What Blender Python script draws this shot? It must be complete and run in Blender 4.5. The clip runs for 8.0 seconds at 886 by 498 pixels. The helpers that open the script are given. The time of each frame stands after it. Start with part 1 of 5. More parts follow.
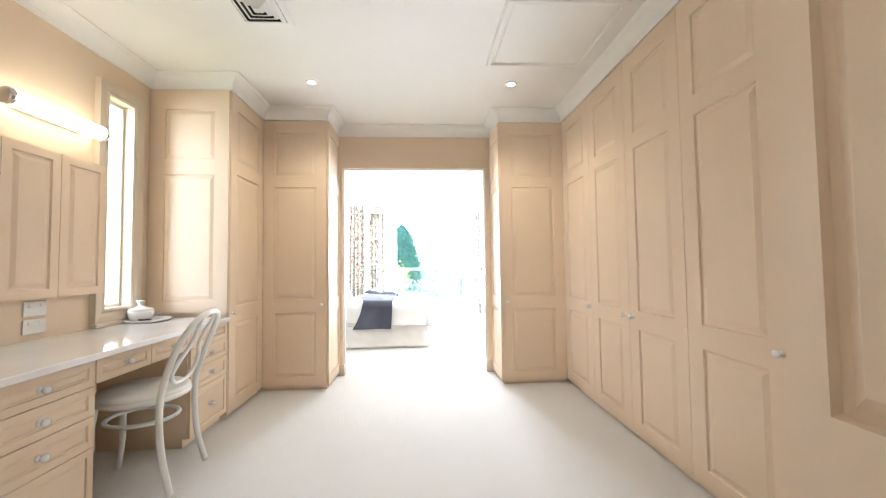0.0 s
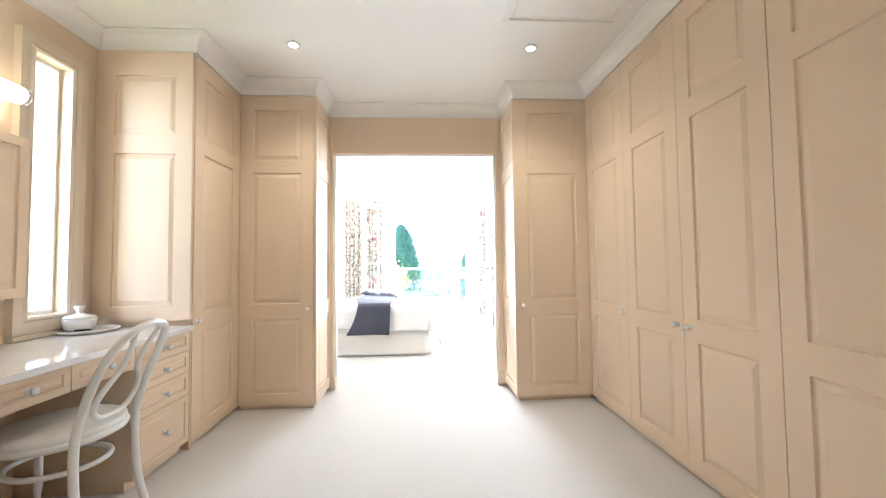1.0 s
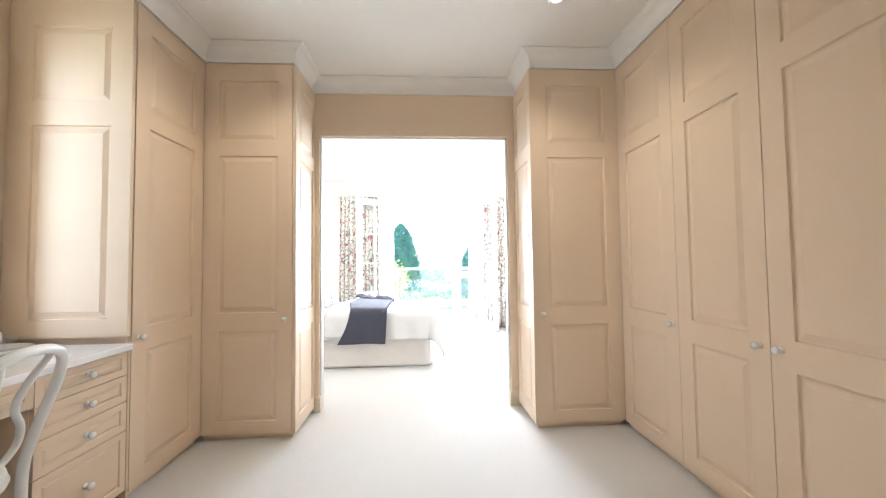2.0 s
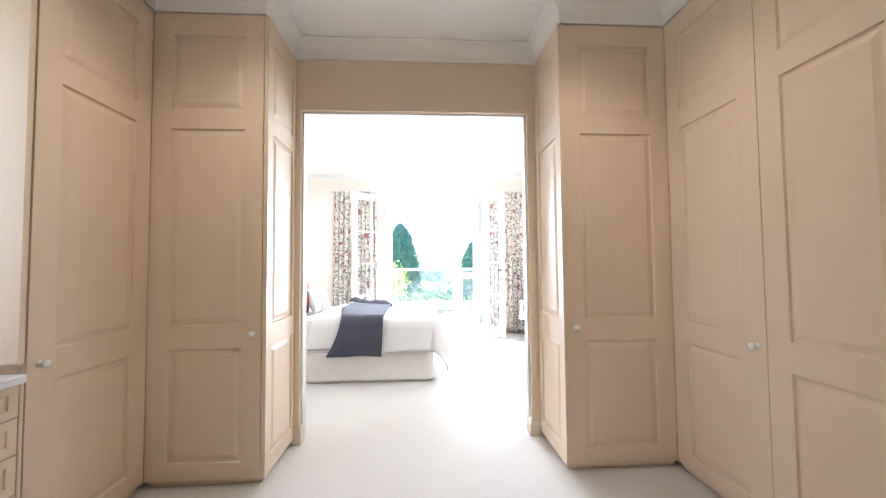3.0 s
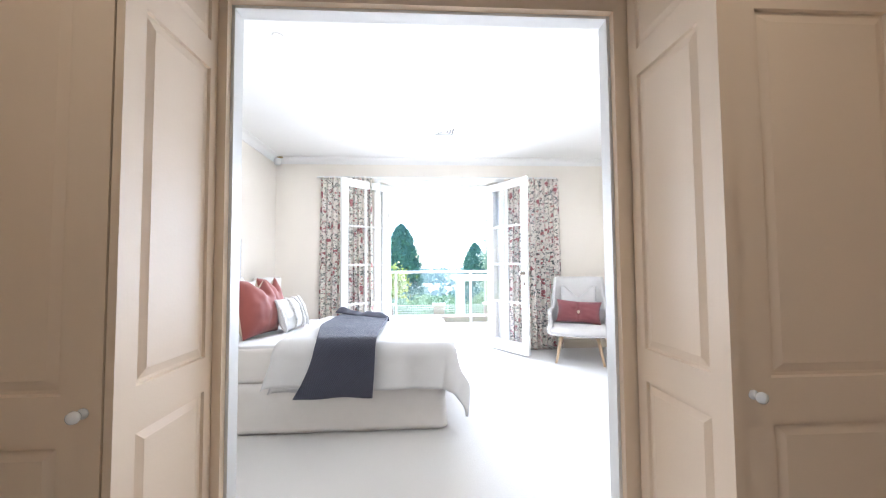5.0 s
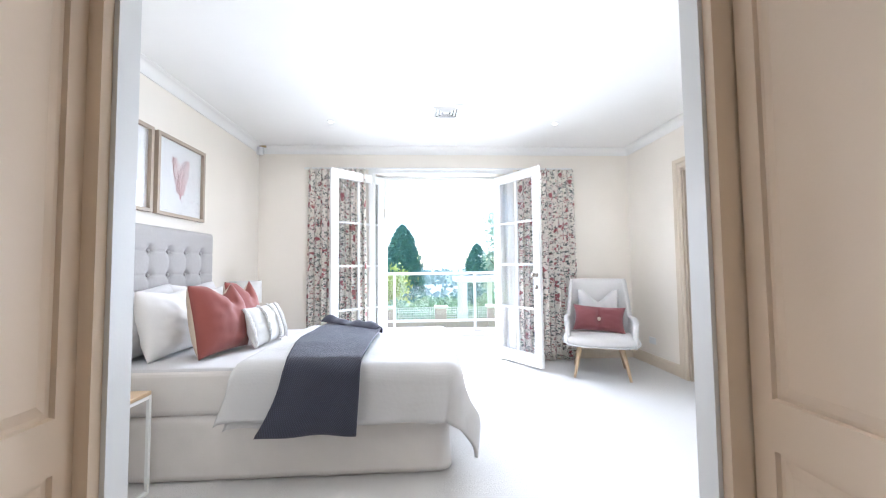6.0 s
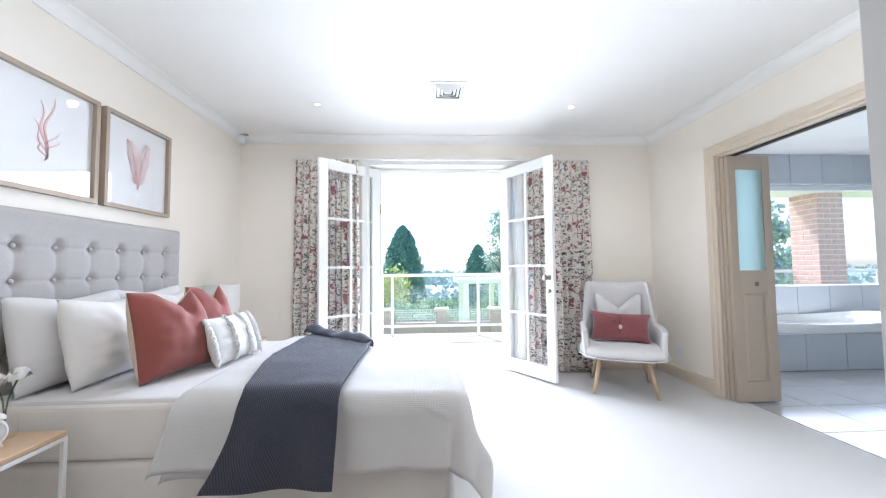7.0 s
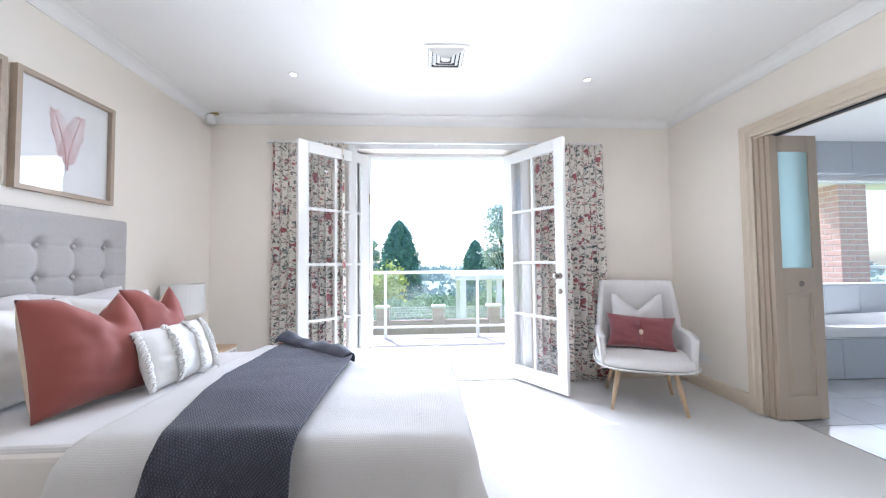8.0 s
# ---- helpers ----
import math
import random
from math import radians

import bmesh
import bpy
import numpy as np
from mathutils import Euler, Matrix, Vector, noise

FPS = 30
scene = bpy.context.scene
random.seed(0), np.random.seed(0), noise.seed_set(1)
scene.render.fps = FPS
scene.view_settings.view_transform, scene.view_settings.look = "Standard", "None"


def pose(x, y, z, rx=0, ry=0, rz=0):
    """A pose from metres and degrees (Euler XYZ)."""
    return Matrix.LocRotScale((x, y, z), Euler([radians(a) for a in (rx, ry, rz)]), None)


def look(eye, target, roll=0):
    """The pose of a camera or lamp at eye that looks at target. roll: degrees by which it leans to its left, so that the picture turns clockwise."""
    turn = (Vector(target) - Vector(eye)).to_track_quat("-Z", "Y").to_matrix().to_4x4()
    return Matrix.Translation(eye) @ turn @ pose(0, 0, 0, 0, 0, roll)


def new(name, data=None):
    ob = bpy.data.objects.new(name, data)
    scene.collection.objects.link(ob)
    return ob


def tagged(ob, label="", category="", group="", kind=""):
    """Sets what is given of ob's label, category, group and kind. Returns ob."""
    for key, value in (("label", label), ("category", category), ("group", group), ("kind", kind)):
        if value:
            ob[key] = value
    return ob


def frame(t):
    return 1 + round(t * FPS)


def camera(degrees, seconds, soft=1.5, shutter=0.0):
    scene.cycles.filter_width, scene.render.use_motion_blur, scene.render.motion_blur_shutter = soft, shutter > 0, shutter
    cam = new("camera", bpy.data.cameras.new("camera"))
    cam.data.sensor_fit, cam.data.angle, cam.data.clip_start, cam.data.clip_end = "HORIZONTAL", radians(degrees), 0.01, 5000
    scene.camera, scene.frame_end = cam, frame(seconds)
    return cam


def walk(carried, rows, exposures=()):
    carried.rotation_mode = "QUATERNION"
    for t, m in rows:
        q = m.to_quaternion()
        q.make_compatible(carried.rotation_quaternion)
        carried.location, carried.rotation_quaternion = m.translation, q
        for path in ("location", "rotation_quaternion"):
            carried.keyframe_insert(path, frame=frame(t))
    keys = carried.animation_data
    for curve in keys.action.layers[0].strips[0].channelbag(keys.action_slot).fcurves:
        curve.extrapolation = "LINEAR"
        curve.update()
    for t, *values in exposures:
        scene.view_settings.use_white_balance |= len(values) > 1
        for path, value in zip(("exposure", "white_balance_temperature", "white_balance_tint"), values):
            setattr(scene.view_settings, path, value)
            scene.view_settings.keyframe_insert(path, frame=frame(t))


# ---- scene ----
cam = camera(100.3, 8.0, 1.2)
PATH = [
    (0, (0.028, 0.037, 1.109), (0.138, 2.033, 1.191), -0.7),
    (0.5, (0.012, 0.282, 1.1), (0.12, 2.277, 1.181), -0.7),
    (1, (0.002, 0.507, 1.095), (0.116, 2.503, 1.177), -0.7),
    (1.5, (0.007, 0.738, 1.096), (0.12, 2.733, 1.175), -0.7),
    (2, (0.0, 0.985, 1.105), (0.114, 2.98, 1.184), -0.7),
    (3.5, (-0.042, 1.722, 1.109), (0.074, 3.717, 1.193), -0.4),
    (4, (-0.068, 1.972, 1.109), (0.044, 3.967, 1.196), -0.4),
    (4.5, (-0.071, 2.221, 1.11), (0.043, 4.216, 1.198), -0.4),
    (6, (-0.046, 2.992, 1.109), (0.057, 4.987, 1.205), -0.6),
    (6.5, (-0.029, 3.196, 1.109), (0.071, 5.191, 1.208), -0.6),
    (7, (-0.031, 3.419, 1.117), (0.068, 5.414, 1.217), -0.6),
    (7.5, (-0.024, 3.616, 1.118), (0.084, 5.611, 1.22), -0.6),
    (8, (-0.007, 3.846, 1.126), (0.108, 5.841, 1.204), -0.6),
]
EXPOSURES = [(0.0, 3.05, 5850, 10), (1.5, 2.88, 5830, 10), (2.2, 2.7, 5830, 11), (3.5, 2.3, 5850, 14), (4.5, 2.05, 5700, 13), (6.0, 1.69, 5600, 13), (7.0, 1.45, 5600, 13), (8.0, 1.3, 5600, 15)]
walk(cam, [(t, look(eye, target, roll)) for t, eye, target, roll in PATH], EXPOSURES)

# ---- world, sun and lamps ----
SUN_EL, SUN_AZ = 58.0, -24.0      # degrees; azimuth from +y towards +x
world = bpy.data.worlds.new("world")
scene.world = world
world.use_nodes = True
wn = world.node_tree
sky = wn.nodes.new("ShaderNodeTexSky")
sky.sky_type, sky.sun_disc = "NISHITA", False
sky.sun_elevation, sky.sun_rotation = radians(SUN_EL), radians(SUN_AZ)
sky.dust_density, sky.ozone_density = 1.5, 0.8
wn.nodes["Background"].inputs["Strength"].default_value = 0.15
wn.links.new(sky.outputs["Color"], wn.nodes["Background"].inputs["Color"])


def lamp(name, kind, m, energy, color, **opts):
    data = bpy.data.lights.new(name, kind)
    data.energy, data.color = energy, color
    if kind == "SUN":
        data.angle = radians(0.6)
    if kind == "AREA":
        data.spread = radians(opts.get("spread", 180))
        data.shape, data.size, data.size_y = "RECTANGLE", opts["size"], opts["size_y"]
    if kind == "SPOT":
        data.spot_size, data.spot_blend, data.shadow_soft_size = radians(opts["cone"]), 0.9, 0.03
    if kind == "POINT":
        data.shadow_soft_size = opts["radius"]
    ob = new(name, data)
    ob.matrix_world = m
    return ob


az, el = radians(SUN_AZ), radians(SUN_EL)
sun_way = Vector((math.sin(az) * math.cos(el), math.cos(az) * math.cos(el), math.sin(el)))
lamp("sun", "SUN", look(sun_way * 30, (0, 0, 0)), 3.2, (1.0, 0.95, 0.88))
# sky light through the openings
lamp("sky_french_door", "AREA", look((0.15, 7.72, 1.2), (0.15, 4.0, 0.4)), 34, (0.93, 0.97, 1.0), size=1.3, size_y=2.0, spread=120)
lamp("sky_bath_window", "AREA", look((4.6, 8.3, 1.48), (4.2, 5.0, 0.2)), 17, (0.90, 0.95, 1.0), size=3.6, size_y=1.2, spread=140)
lamp("sky_side_window", "AREA", look((-3.5, 1.5, 1.8), (-1.7, 2.8, 1.5)), 46, (0.86, 0.93, 1.0), size=2.2, size_y=2.0, spread=160)
WARM = (1.0, 0.86, 0.66)

# ---- materials ----


def material(name, color, rough=0.5, vary=0.06, scale=6.0, bump=0.05, bump_scale=120.0, metal=0.0, spec=0.5, sheen=0.0):
    m = bpy.data.materials.new(name)
    m.use_nodes = True
    t = m.node_tree
    b = t.nodes["Principled BSDF"]
    b.inputs["Roughness"].default_value = rough
    b.inputs["Metallic"].default_value = metal
    b.inputs["Specular IOR Level"].default_value = spec
    b.inputs["Sheen Weight"].default_value = sheen
    co = t.nodes.new("ShaderNodeTexCoord")
    n = t.nodes.new("ShaderNodeTexNoise")
    n.inputs["Scale"].default_value, n.inputs["Detail"].default_value = scale, 6.0
    t.links.new(co.outputs["Object"], n.inputs["Vector"])
    mix = t.nodes.new("ShaderNodeMix")
    mix.data_type = "RGBA"
    c = Vector(color)
    mix.inputs["A"].default_value = (*(c * (1 - vary)), 1)
    mix.inputs["B"].default_value = (*[min(1, v) for v in c * (1 + vary)], 1)
    t.links.new(n.outputs["Fac"], mix.inputs["Factor"])
    t.links.new(mix.outputs["Result"], b.inputs["Base Color"])
    if bump:
        n2 = t.nodes.new("ShaderNodeTexNoise")
        n2.inputs["Scale"].default_value, n2.inputs["Detail"].default_value = bump_scale, 4.0
        t.links.new(co.outputs["Object"], n2.inputs["Vector"])
        bp = t.nodes.new("ShaderNodeBump")
        bp.inputs["Strength"].default_value, bp.inputs["Distance"].default_value = bump, 0.01
        t.links.new(n2.outputs["Fac"], bp.inputs["Height"])
        t.links.new(bp.outputs["Normal"], b.inputs["Normal"])
    return m


def woven(name, color, kind, period, depth, dark):
    """Cloth with a woven or knitted relief, laid by the cloth's own UV in metres; dark paints shade into its hollows.
    """
    m = material(name, color, 0.92, 0.05, 5, 0.0, sheen=0.15)
    t = m.node_tree
    b = t.nodes["Principled BSDF"]
    uv = t.nodes.new("ShaderNodeUVMap")
    waves = []
    for turn in ((0, 90) if kind == "waffle" else (38, -38)):
        mp = t.nodes.new("ShaderNodeMapping")
        mp.inputs["Rotation"].default_value = (0, 0, radians(turn))
        w = t.nodes.new("ShaderNodeTexWave")
        w.inputs["Scale"].default_value = 0.314 / period
        w.inputs["Distortion"].default_value = 0.4
        t.links.new(uv.outputs["UV"], mp.inputs["Vector"])
        t.links.new(mp.outputs["Vector"], w.inputs["Vector"])
        waves.append(w.outputs["Fac"])
    mx = t.nodes.new("ShaderNodeMath")
    mx.operation = "MAXIMUM" if kind == "waffle" else "MULTIPLY"
    t.links.new(waves[0], mx.inputs[0])
    t.links.new(waves[1], mx.inputs[1])
    bp = t.nodes.new("ShaderNodeBump")
    bp.inputs["Strength"].default_value, bp.inputs["Distance"].default_value = 1.0, depth
    t.links.new(mx.outputs[0], bp.inputs["Height"])
    t.links.new(bp.outputs["Normal"], b.inputs["Normal"])
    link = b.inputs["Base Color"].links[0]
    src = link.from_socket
    # multiply the colour down in the relief's hollows, in place of shade there
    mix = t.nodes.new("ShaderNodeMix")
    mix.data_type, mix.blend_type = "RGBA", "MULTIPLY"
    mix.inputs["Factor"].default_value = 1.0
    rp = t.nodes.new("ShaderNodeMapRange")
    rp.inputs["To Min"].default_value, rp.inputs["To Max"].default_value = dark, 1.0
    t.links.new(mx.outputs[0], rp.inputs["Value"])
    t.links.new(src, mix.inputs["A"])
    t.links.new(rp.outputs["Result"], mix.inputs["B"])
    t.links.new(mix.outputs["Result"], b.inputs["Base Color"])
    return m


def emitter(name, color, strength):
    m = bpy.data.materials.new(name)
    m.use_nodes = True
    b = m.node_tree.nodes["Principled BSDF"]
    b.inputs["Emission Color"].default_value = (*color, 1)
    b.inputs["Emission Strength"].default_value = strength
    b.inputs["Base Color"].default_value = (0.9, 0.9, 0.88, 1)
    return m


def glass(name, rough=0.0, tint=(1, 1, 1)):
    """Thin glass: mostly clear, glossy by angle."""
    m = bpy.data.materials.new(name)
    m.use_nodes = True
    t = m.node_tree
    t.nodes.remove(t.nodes["Principled BSDF"])
    a, g, f, k, mx = (t.nodes.new("ShaderNode" + n) for n in ("BsdfTransparent", "BsdfGlossy", "LayerWeight", "Math", "MixShader"))
    a.inputs["Color"].default_value = (*tint, 1)
    g.inputs["Roughness"].default_value = rough
    f.inputs["Blend"].default_value = 0.5
    k.operation = "POWER"
    k.inputs[1].default_value = 4.0
    s = t.nodes.new("ShaderNodeMath")
    s.operation = "MULTIPLY_ADD"
    s.inputs[1].default_value, s.inputs[2].default_value = 0.4, 0.045
    t.links.new(f.outputs["Facing"], k.inputs[0])
    t.links.new(k.outputs[0], s.inputs[0])
    t.links.new(s.outputs[0], mx.inputs["Fac"])
    t.links.new(a.outputs["BSDF"], mx.inputs[1])
    t.links.new(g.outputs["BSDF"], mx.inputs[2])
    t.links.new(mx.outputs["Shader"], t.nodes["Material Output"].inputs["Surface"])
    return m


M_WALL_D = material("wall_cream", (0.765, 0.62, 0.462), 0.6, 0.03, 3, 0.03)
M_WALL_B = material("wall_offwhite", (0.875, 0.82, 0.735), 0.6, 0.03, 3, 0.03)
M_WHITE = material("ceiling_white", (0.86, 0.85, 0.82), 0.7, 0.02, 3, 0.03)
M_CAB = material("cabinet_cream_paint", (0.765, 0.612, 0.452), 0.48, 0.03, 4, 0.03, 90)
# white jamb paint darkened to carry the shade on the reveals
M_JAMB_SHADE = material("jamb_white_shaded", (0.70, 0.69, 0.66), 0.5, 0.04, 4, 0.03)
M_TRIM = material("trim_cream_paint", (0.66, 0.57, 0.45), 0.4, 0.04, 5, 0.03)
M_GLOSSW = material("white_gloss_paint", (0.82, 0.82, 0.80), 0.3, 0.02, 5, 0.02)
M_CARPET = material("carpet_cream", (0.69, 0.665, 0.63), 0.95, 0.10, 260, 0.55, 420, spec=0.1, sheen=0.3)
M_MARBLE = material("marble_white", (0.80, 0.80, 0.80), 0.07, 0.10, 5, 0.0)
M_CERAMIC = material("white_ceramic", (0.85, 0.85, 0.84), 0.12, 0.02, 8, 0.0)
M_LINEN = material("white_linen", (0.62, 0.605, 0.595), 0.85, 0.04, 5, 0.12, 22, sheen=0.2)
M_BASE = material("bed_base_linen", (0.70, 0.66, 0.615), 0.9, 0.06, 6, 0.06, 140)
M_HEAD = material("headboard_grey_fabric", (0.435, 0.415, 0.40), 0.9, 0.08, 90, 0.3, 500, sheen=0.2)
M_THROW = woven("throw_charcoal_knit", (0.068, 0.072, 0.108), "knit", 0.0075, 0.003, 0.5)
M_THROWE = material("throw_charcoal_hem", (0.05, 0.053, 0.078), 0.95, 0.12, 60, 0.3, 160, sheen=0.15)
M_DUVET = woven("white_waffle_cotton", (0.57, 0.555, 0.54), "waffle", 0.006, 0.0004, 0.98)
M_PINK = material("velvet_dusty_rose", (0.265, 0.066, 0.051), 0.8, 0.10, 5, 0.06, 40, sheen=0.25)
M_MAUVE = material("velvet_mauve_rose", (0.22, 0.06, 0.065), 0.8, 0.10, 5, 0.06, 40, sheen=0.5)
M_BEIGE = material("linen_beige", (0.58, 0.48, 0.38), 0.9, 0.06, 30, 0.3, 300)
M_OAK = material("light_oak", (0.56, 0.40, 0.25), 0.45, 0.12, 14, 0.08, 60)
M_CHAIRF = material("armchair_pale_fabric", (0.70, 0.68, 0.665), 0.9, 0.05, 40, 0.3, 350)
M_BRASS = material("aged_brass", (0.45, 0.34, 0.18), 0.3, 0.1, 20, 0.0, metal=1.0)
M_BRONZE = material("tarnished_bronze", (0.24, 0.21, 0.18), 0.35, 0.1, 20, 0.0, metal=1.0)
M_CHROME = material("chrome", (0.7, 0.7, 0.7), 0.15, 0.05, 20, 0.0, metal=1.0)
M_DARK = material("dark_void", (0.03, 0.03, 0.03), 0.8, 0.1, 10, 0.0)
M_TILE = material("grey_wall_tile", (0.56, 0.59, 0.62), 0.25, 0.06, 4, 0.0)
M_TILEF = material("grey_floor_tile", (0.48, 0.48, 0.48), 0.12, 0.08, 4, 0.0)
M_GROUT = material("grout", (0.30, 0.30, 0.29), 0.9, 0.1, 30, 0.0)
M_MAT = material("picture_mount", (0.80, 0.80, 0.80), 0.6, 0.01, 3, 0.0)
M_CORAL = material("coral_red_print", (0.62, 0.22, 0.22), 0.7, 0.12, 40, 0.0)
M_PALE_PRINT = material("pale_coral_print", (0.72, 0.46, 0.45), 0.7, 0.15, 30, 0.0)
M_BRICK = material("red_brick", (0.62, 0.40, 0.32), 0.9, 0.3, 9, 0.4, 80)
M_MORTAR = material("mortar", (0.74, 0.68, 0.61), 0.95, 0.1, 30, 0.3, 150)
M_PAVE = material("balcony_tile", (0.34, 0.31, 0.28), 0.7, 0.1, 5, 0.1)
M_GLASS = glass("clear_glass")
M_TUBE = emitter("lit_tube", (1.0, 0.86, 0.62), 0.9)
M_LED = emitter("lit_downlight", (1.0, 0.95, 0.85), 3.0)

# ---- mesh helpers ----


def box(bm, x0, x1, y0, y1, z0, z1, bevel=0.0, seg=1):
    r = bmesh.ops.create_cube(bm, size=1.0)
    for v in r["verts"]:
        v.co = Vector((x0 + (v.co.x + 0.5) * (x1 - x0), y0 + (v.co.y + 0.5) * (y1 - y0), z0 + (v.co.z + 0.5) * (z1 - z0)))
    if bevel:
        es = list({e for v in r["verts"] for e in v.link_edges})
        bmesh.ops.bevel(bm, geom=es, offset=bevel, segments=seg, profile=0.5, affect="EDGES")
    return bm


def bx(x0, x1, y0, y1, z0, z1, bevel=0.0, seg=1):
    return box(bmesh.new(), x0, x1, y0, y1, z0, z1, bevel, seg)


def part(name, bm, mat, parent=None, label="", m=None, smooth=False):
    bmesh.ops.recalc_face_normals(bm, faces=bm.faces)
    me = bpy.data.meshes.new(name)
    bm.to_mesh(me)
    bm.free()
    me.materials.append(mat)
    if smooth:
        me.shade_smooth()
    ob = new(name, me)
    if parent is not None:
        ob.parent = parent
    if m is not None:
        ob.matrix_local = m
    return tagged(ob, label)


def thing(name, m, label, category, group="", kind=""):
    ob = new(name)
    ob.empty_display_size = 0.1
    ob.matrix_world = m
    return tagged(ob, label, category, group, kind)


def structure(name, bm, mat, label="", category="", smooth=False):
    return tagged(part(name, bm, mat, smooth=smooth), label, category, kind="structure")


def lathe(profile, seg=24, bm=None, m=None):
    """A turned solid round z from (radius, height) pairs."""
    bm = bm or bmesh.new()
    rings = []
    for r, z in profile:
        rings.append([bm.verts.new((max(r, 1e-4) * math.cos(2 * math.pi * i / seg), max(r, 1e-4) * math.sin(2 * math.pi * i / seg), z)) for i in range(seg)])
    for a, b in zip(rings, rings[1:]):
        for i in range(seg):
            bm.faces.new((a[i], a[(i + 1) % seg], b[(i + 1) % seg], b[i]))
    bm.faces.new(rings[0][::-1])
    bm.faces.new(rings[-1])
    if m is not None:
        bmesh.ops.transform(bm, matrix=m, verts=[v for ring in rings for v in ring])
    return bm


def tube(points, radius, seg=10, bm=None, closed=False):
    """A round bar along points; radius is a number or one for each point."""
    bm = bm or bmesh.new()
    pts = [Vector(p) for p in points]
    rad = radius if isinstance(radius, (list, tuple)) else [radius] * len(pts)
    rings, up = [], None
    n = len(pts)
    for i, p in enumerate(pts):
        a = pts[(i - 1) % n] if closed or i else pts[0]
        b = pts[(i + 1) % n] if closed or i < n - 1 else pts[-1]
        way = (b - a).normalized()
        if up is None:
            up = way.orthogonal().normalized()
        up = (up - way * up.dot(way)).normalized()
        side = way.cross(up)
        rings.append([bm.verts.new(p + (up * math.cos(2 * math.pi * k / seg) + side * math.sin(2 * math.pi * k / seg)) * rad[i]) for k in range(seg)])
    for i in range(n if closed else n - 1):
        a, b = rings[i], rings[(i + 1) % n]
        for k in range(seg):
            bm.faces.new((a[k], a[(k + 1) % seg], b[(k + 1) % seg], b[k]))
    if not closed:
        bm.faces.new(rings[0][::-1])
        bm.faces.new(rings[-1])
    return bm


def smooth_path(points, steps=6, closed=False):
    """Catmull-Rom points."""
    p = [Vector(q) for q in points]
    n = len(p)
    out = []
    for i in range(n if closed else n - 1):
        a, b, c, d = (p[(i + k) % n] if closed else p[min(max(i + k, 0), n - 1)] for k in (-1, 0, 1, 2))
        for j in range(steps):
            t = j / steps
            out.append(0.5 * (2 * b + (c - a) * t + (2 * a - 5 * b + 4 * c - d) * t * t + (3 * b - a - 3 * c + d) * t ** 3))
    if not closed:
        out.append(p[-1])
    return out


def sweep(path, profile, closed=True):
    """A moulding along a plan path, mitred; the profile's (out, z) goes to the path's left."""
    bm = bmesh.new()
    p = [Vector((x, y)) for x, y in path]
    n = len(p)
    rows = []
    for i in range(n):
        a = p[(i - 1) % n] if closed or i else None
        b = p[(i + 1) % n] if closed or i < n - 1 else None
        d0 = (p[i] - a).normalized() if a is not None else (b - p[i]).normalized()
        d1 = (b - p[i]).normalized() if b is not None else d0
        n0, n1 = Vector((-d0.y, d0.x)), Vector((-d1.y, d1.x))
        mit = (n0 + n1) / (1 + n0.dot(n1))
        rows.append([bm.verts.new((p[i].x + mit.x * o, p[i].y + mit.y * o, z)) for o, z in profile])
    k = len(profile)
    for i in range(n if closed else n - 1):
        a, b = rows[i], rows[(i + 1) % n]
        for j in range(k):
            bm.faces.new((a[j], a[(j + 1) % k], b[(j + 1) % k], b[j]))
    if not closed:
        bm.faces.new(rows[0])
        bm.faces.new(rows[-1][::-1])
    return bm


RINGS = ((0.0, 0.0), (0.004, 0.009), (0.013, 0.009), (0.034, 0.002))


def panel_front(w, h, t, panels, rings=RINGS, fields=False):
    """A slab, front at y = 0 facing -y, with stacked recesses (x0, z0, x1, z1), lowest first; the fields may be left to panel_field."""
    bm = bmesh.new()

    def quad(a, b, c, d):
        bm.faces.new([bm.verts.new(q) for q in (a, b, c, d)])

    def face(x0, z0, x1, z1):
        if x1 - x0 > 1e-5 and z1 - z0 > 1e-5:
            quad((x0, 0, z0), (x1, 0, z0), (x1, 0, z1), (x0, 0, z1))

    z = 0.0
    for x0, z0, x1, z1 in panels:
        face(0, z, w, z0)
        face(0, z0, x0, z1)
        face(x1, z0, w, z1)
        prev = None
        for ins, dep in rings if fields else rings[:3]:
            ring = [(x0 + ins, dep, z0 + ins), (x1 - ins, dep, z0 + ins), (x1 - ins, dep, z1 - ins), (x0 + ins, dep, z1 - ins)]
            if prev:
                for i in range(4):
                    quad(prev[i], prev[(i + 1) % 4], ring[(i + 1) % 4], ring[i])
            prev = ring
        quad(*prev)
        z = z1
    face(0, z, w, h)
    quad((0, t, 0), (0, t, h), (w, t, h), (w, t, 0))
    quad((0, 0, 0), (0, 0, h), (0, t, h), (0, t, 0))
    quad((w, 0, 0), (w, t, 0), (w, t, h), (w, 0, h))
    quad((0, 0, h), (w, 0, h), (w, t, h), (0, t, h))
    quad((0, 0, 0), (0, t, 0), (w, t, 0), (w, 0, 0))
    bmesh.ops.remove_doubles(bm, verts=bm.verts, dist=0.0002)
    return bm


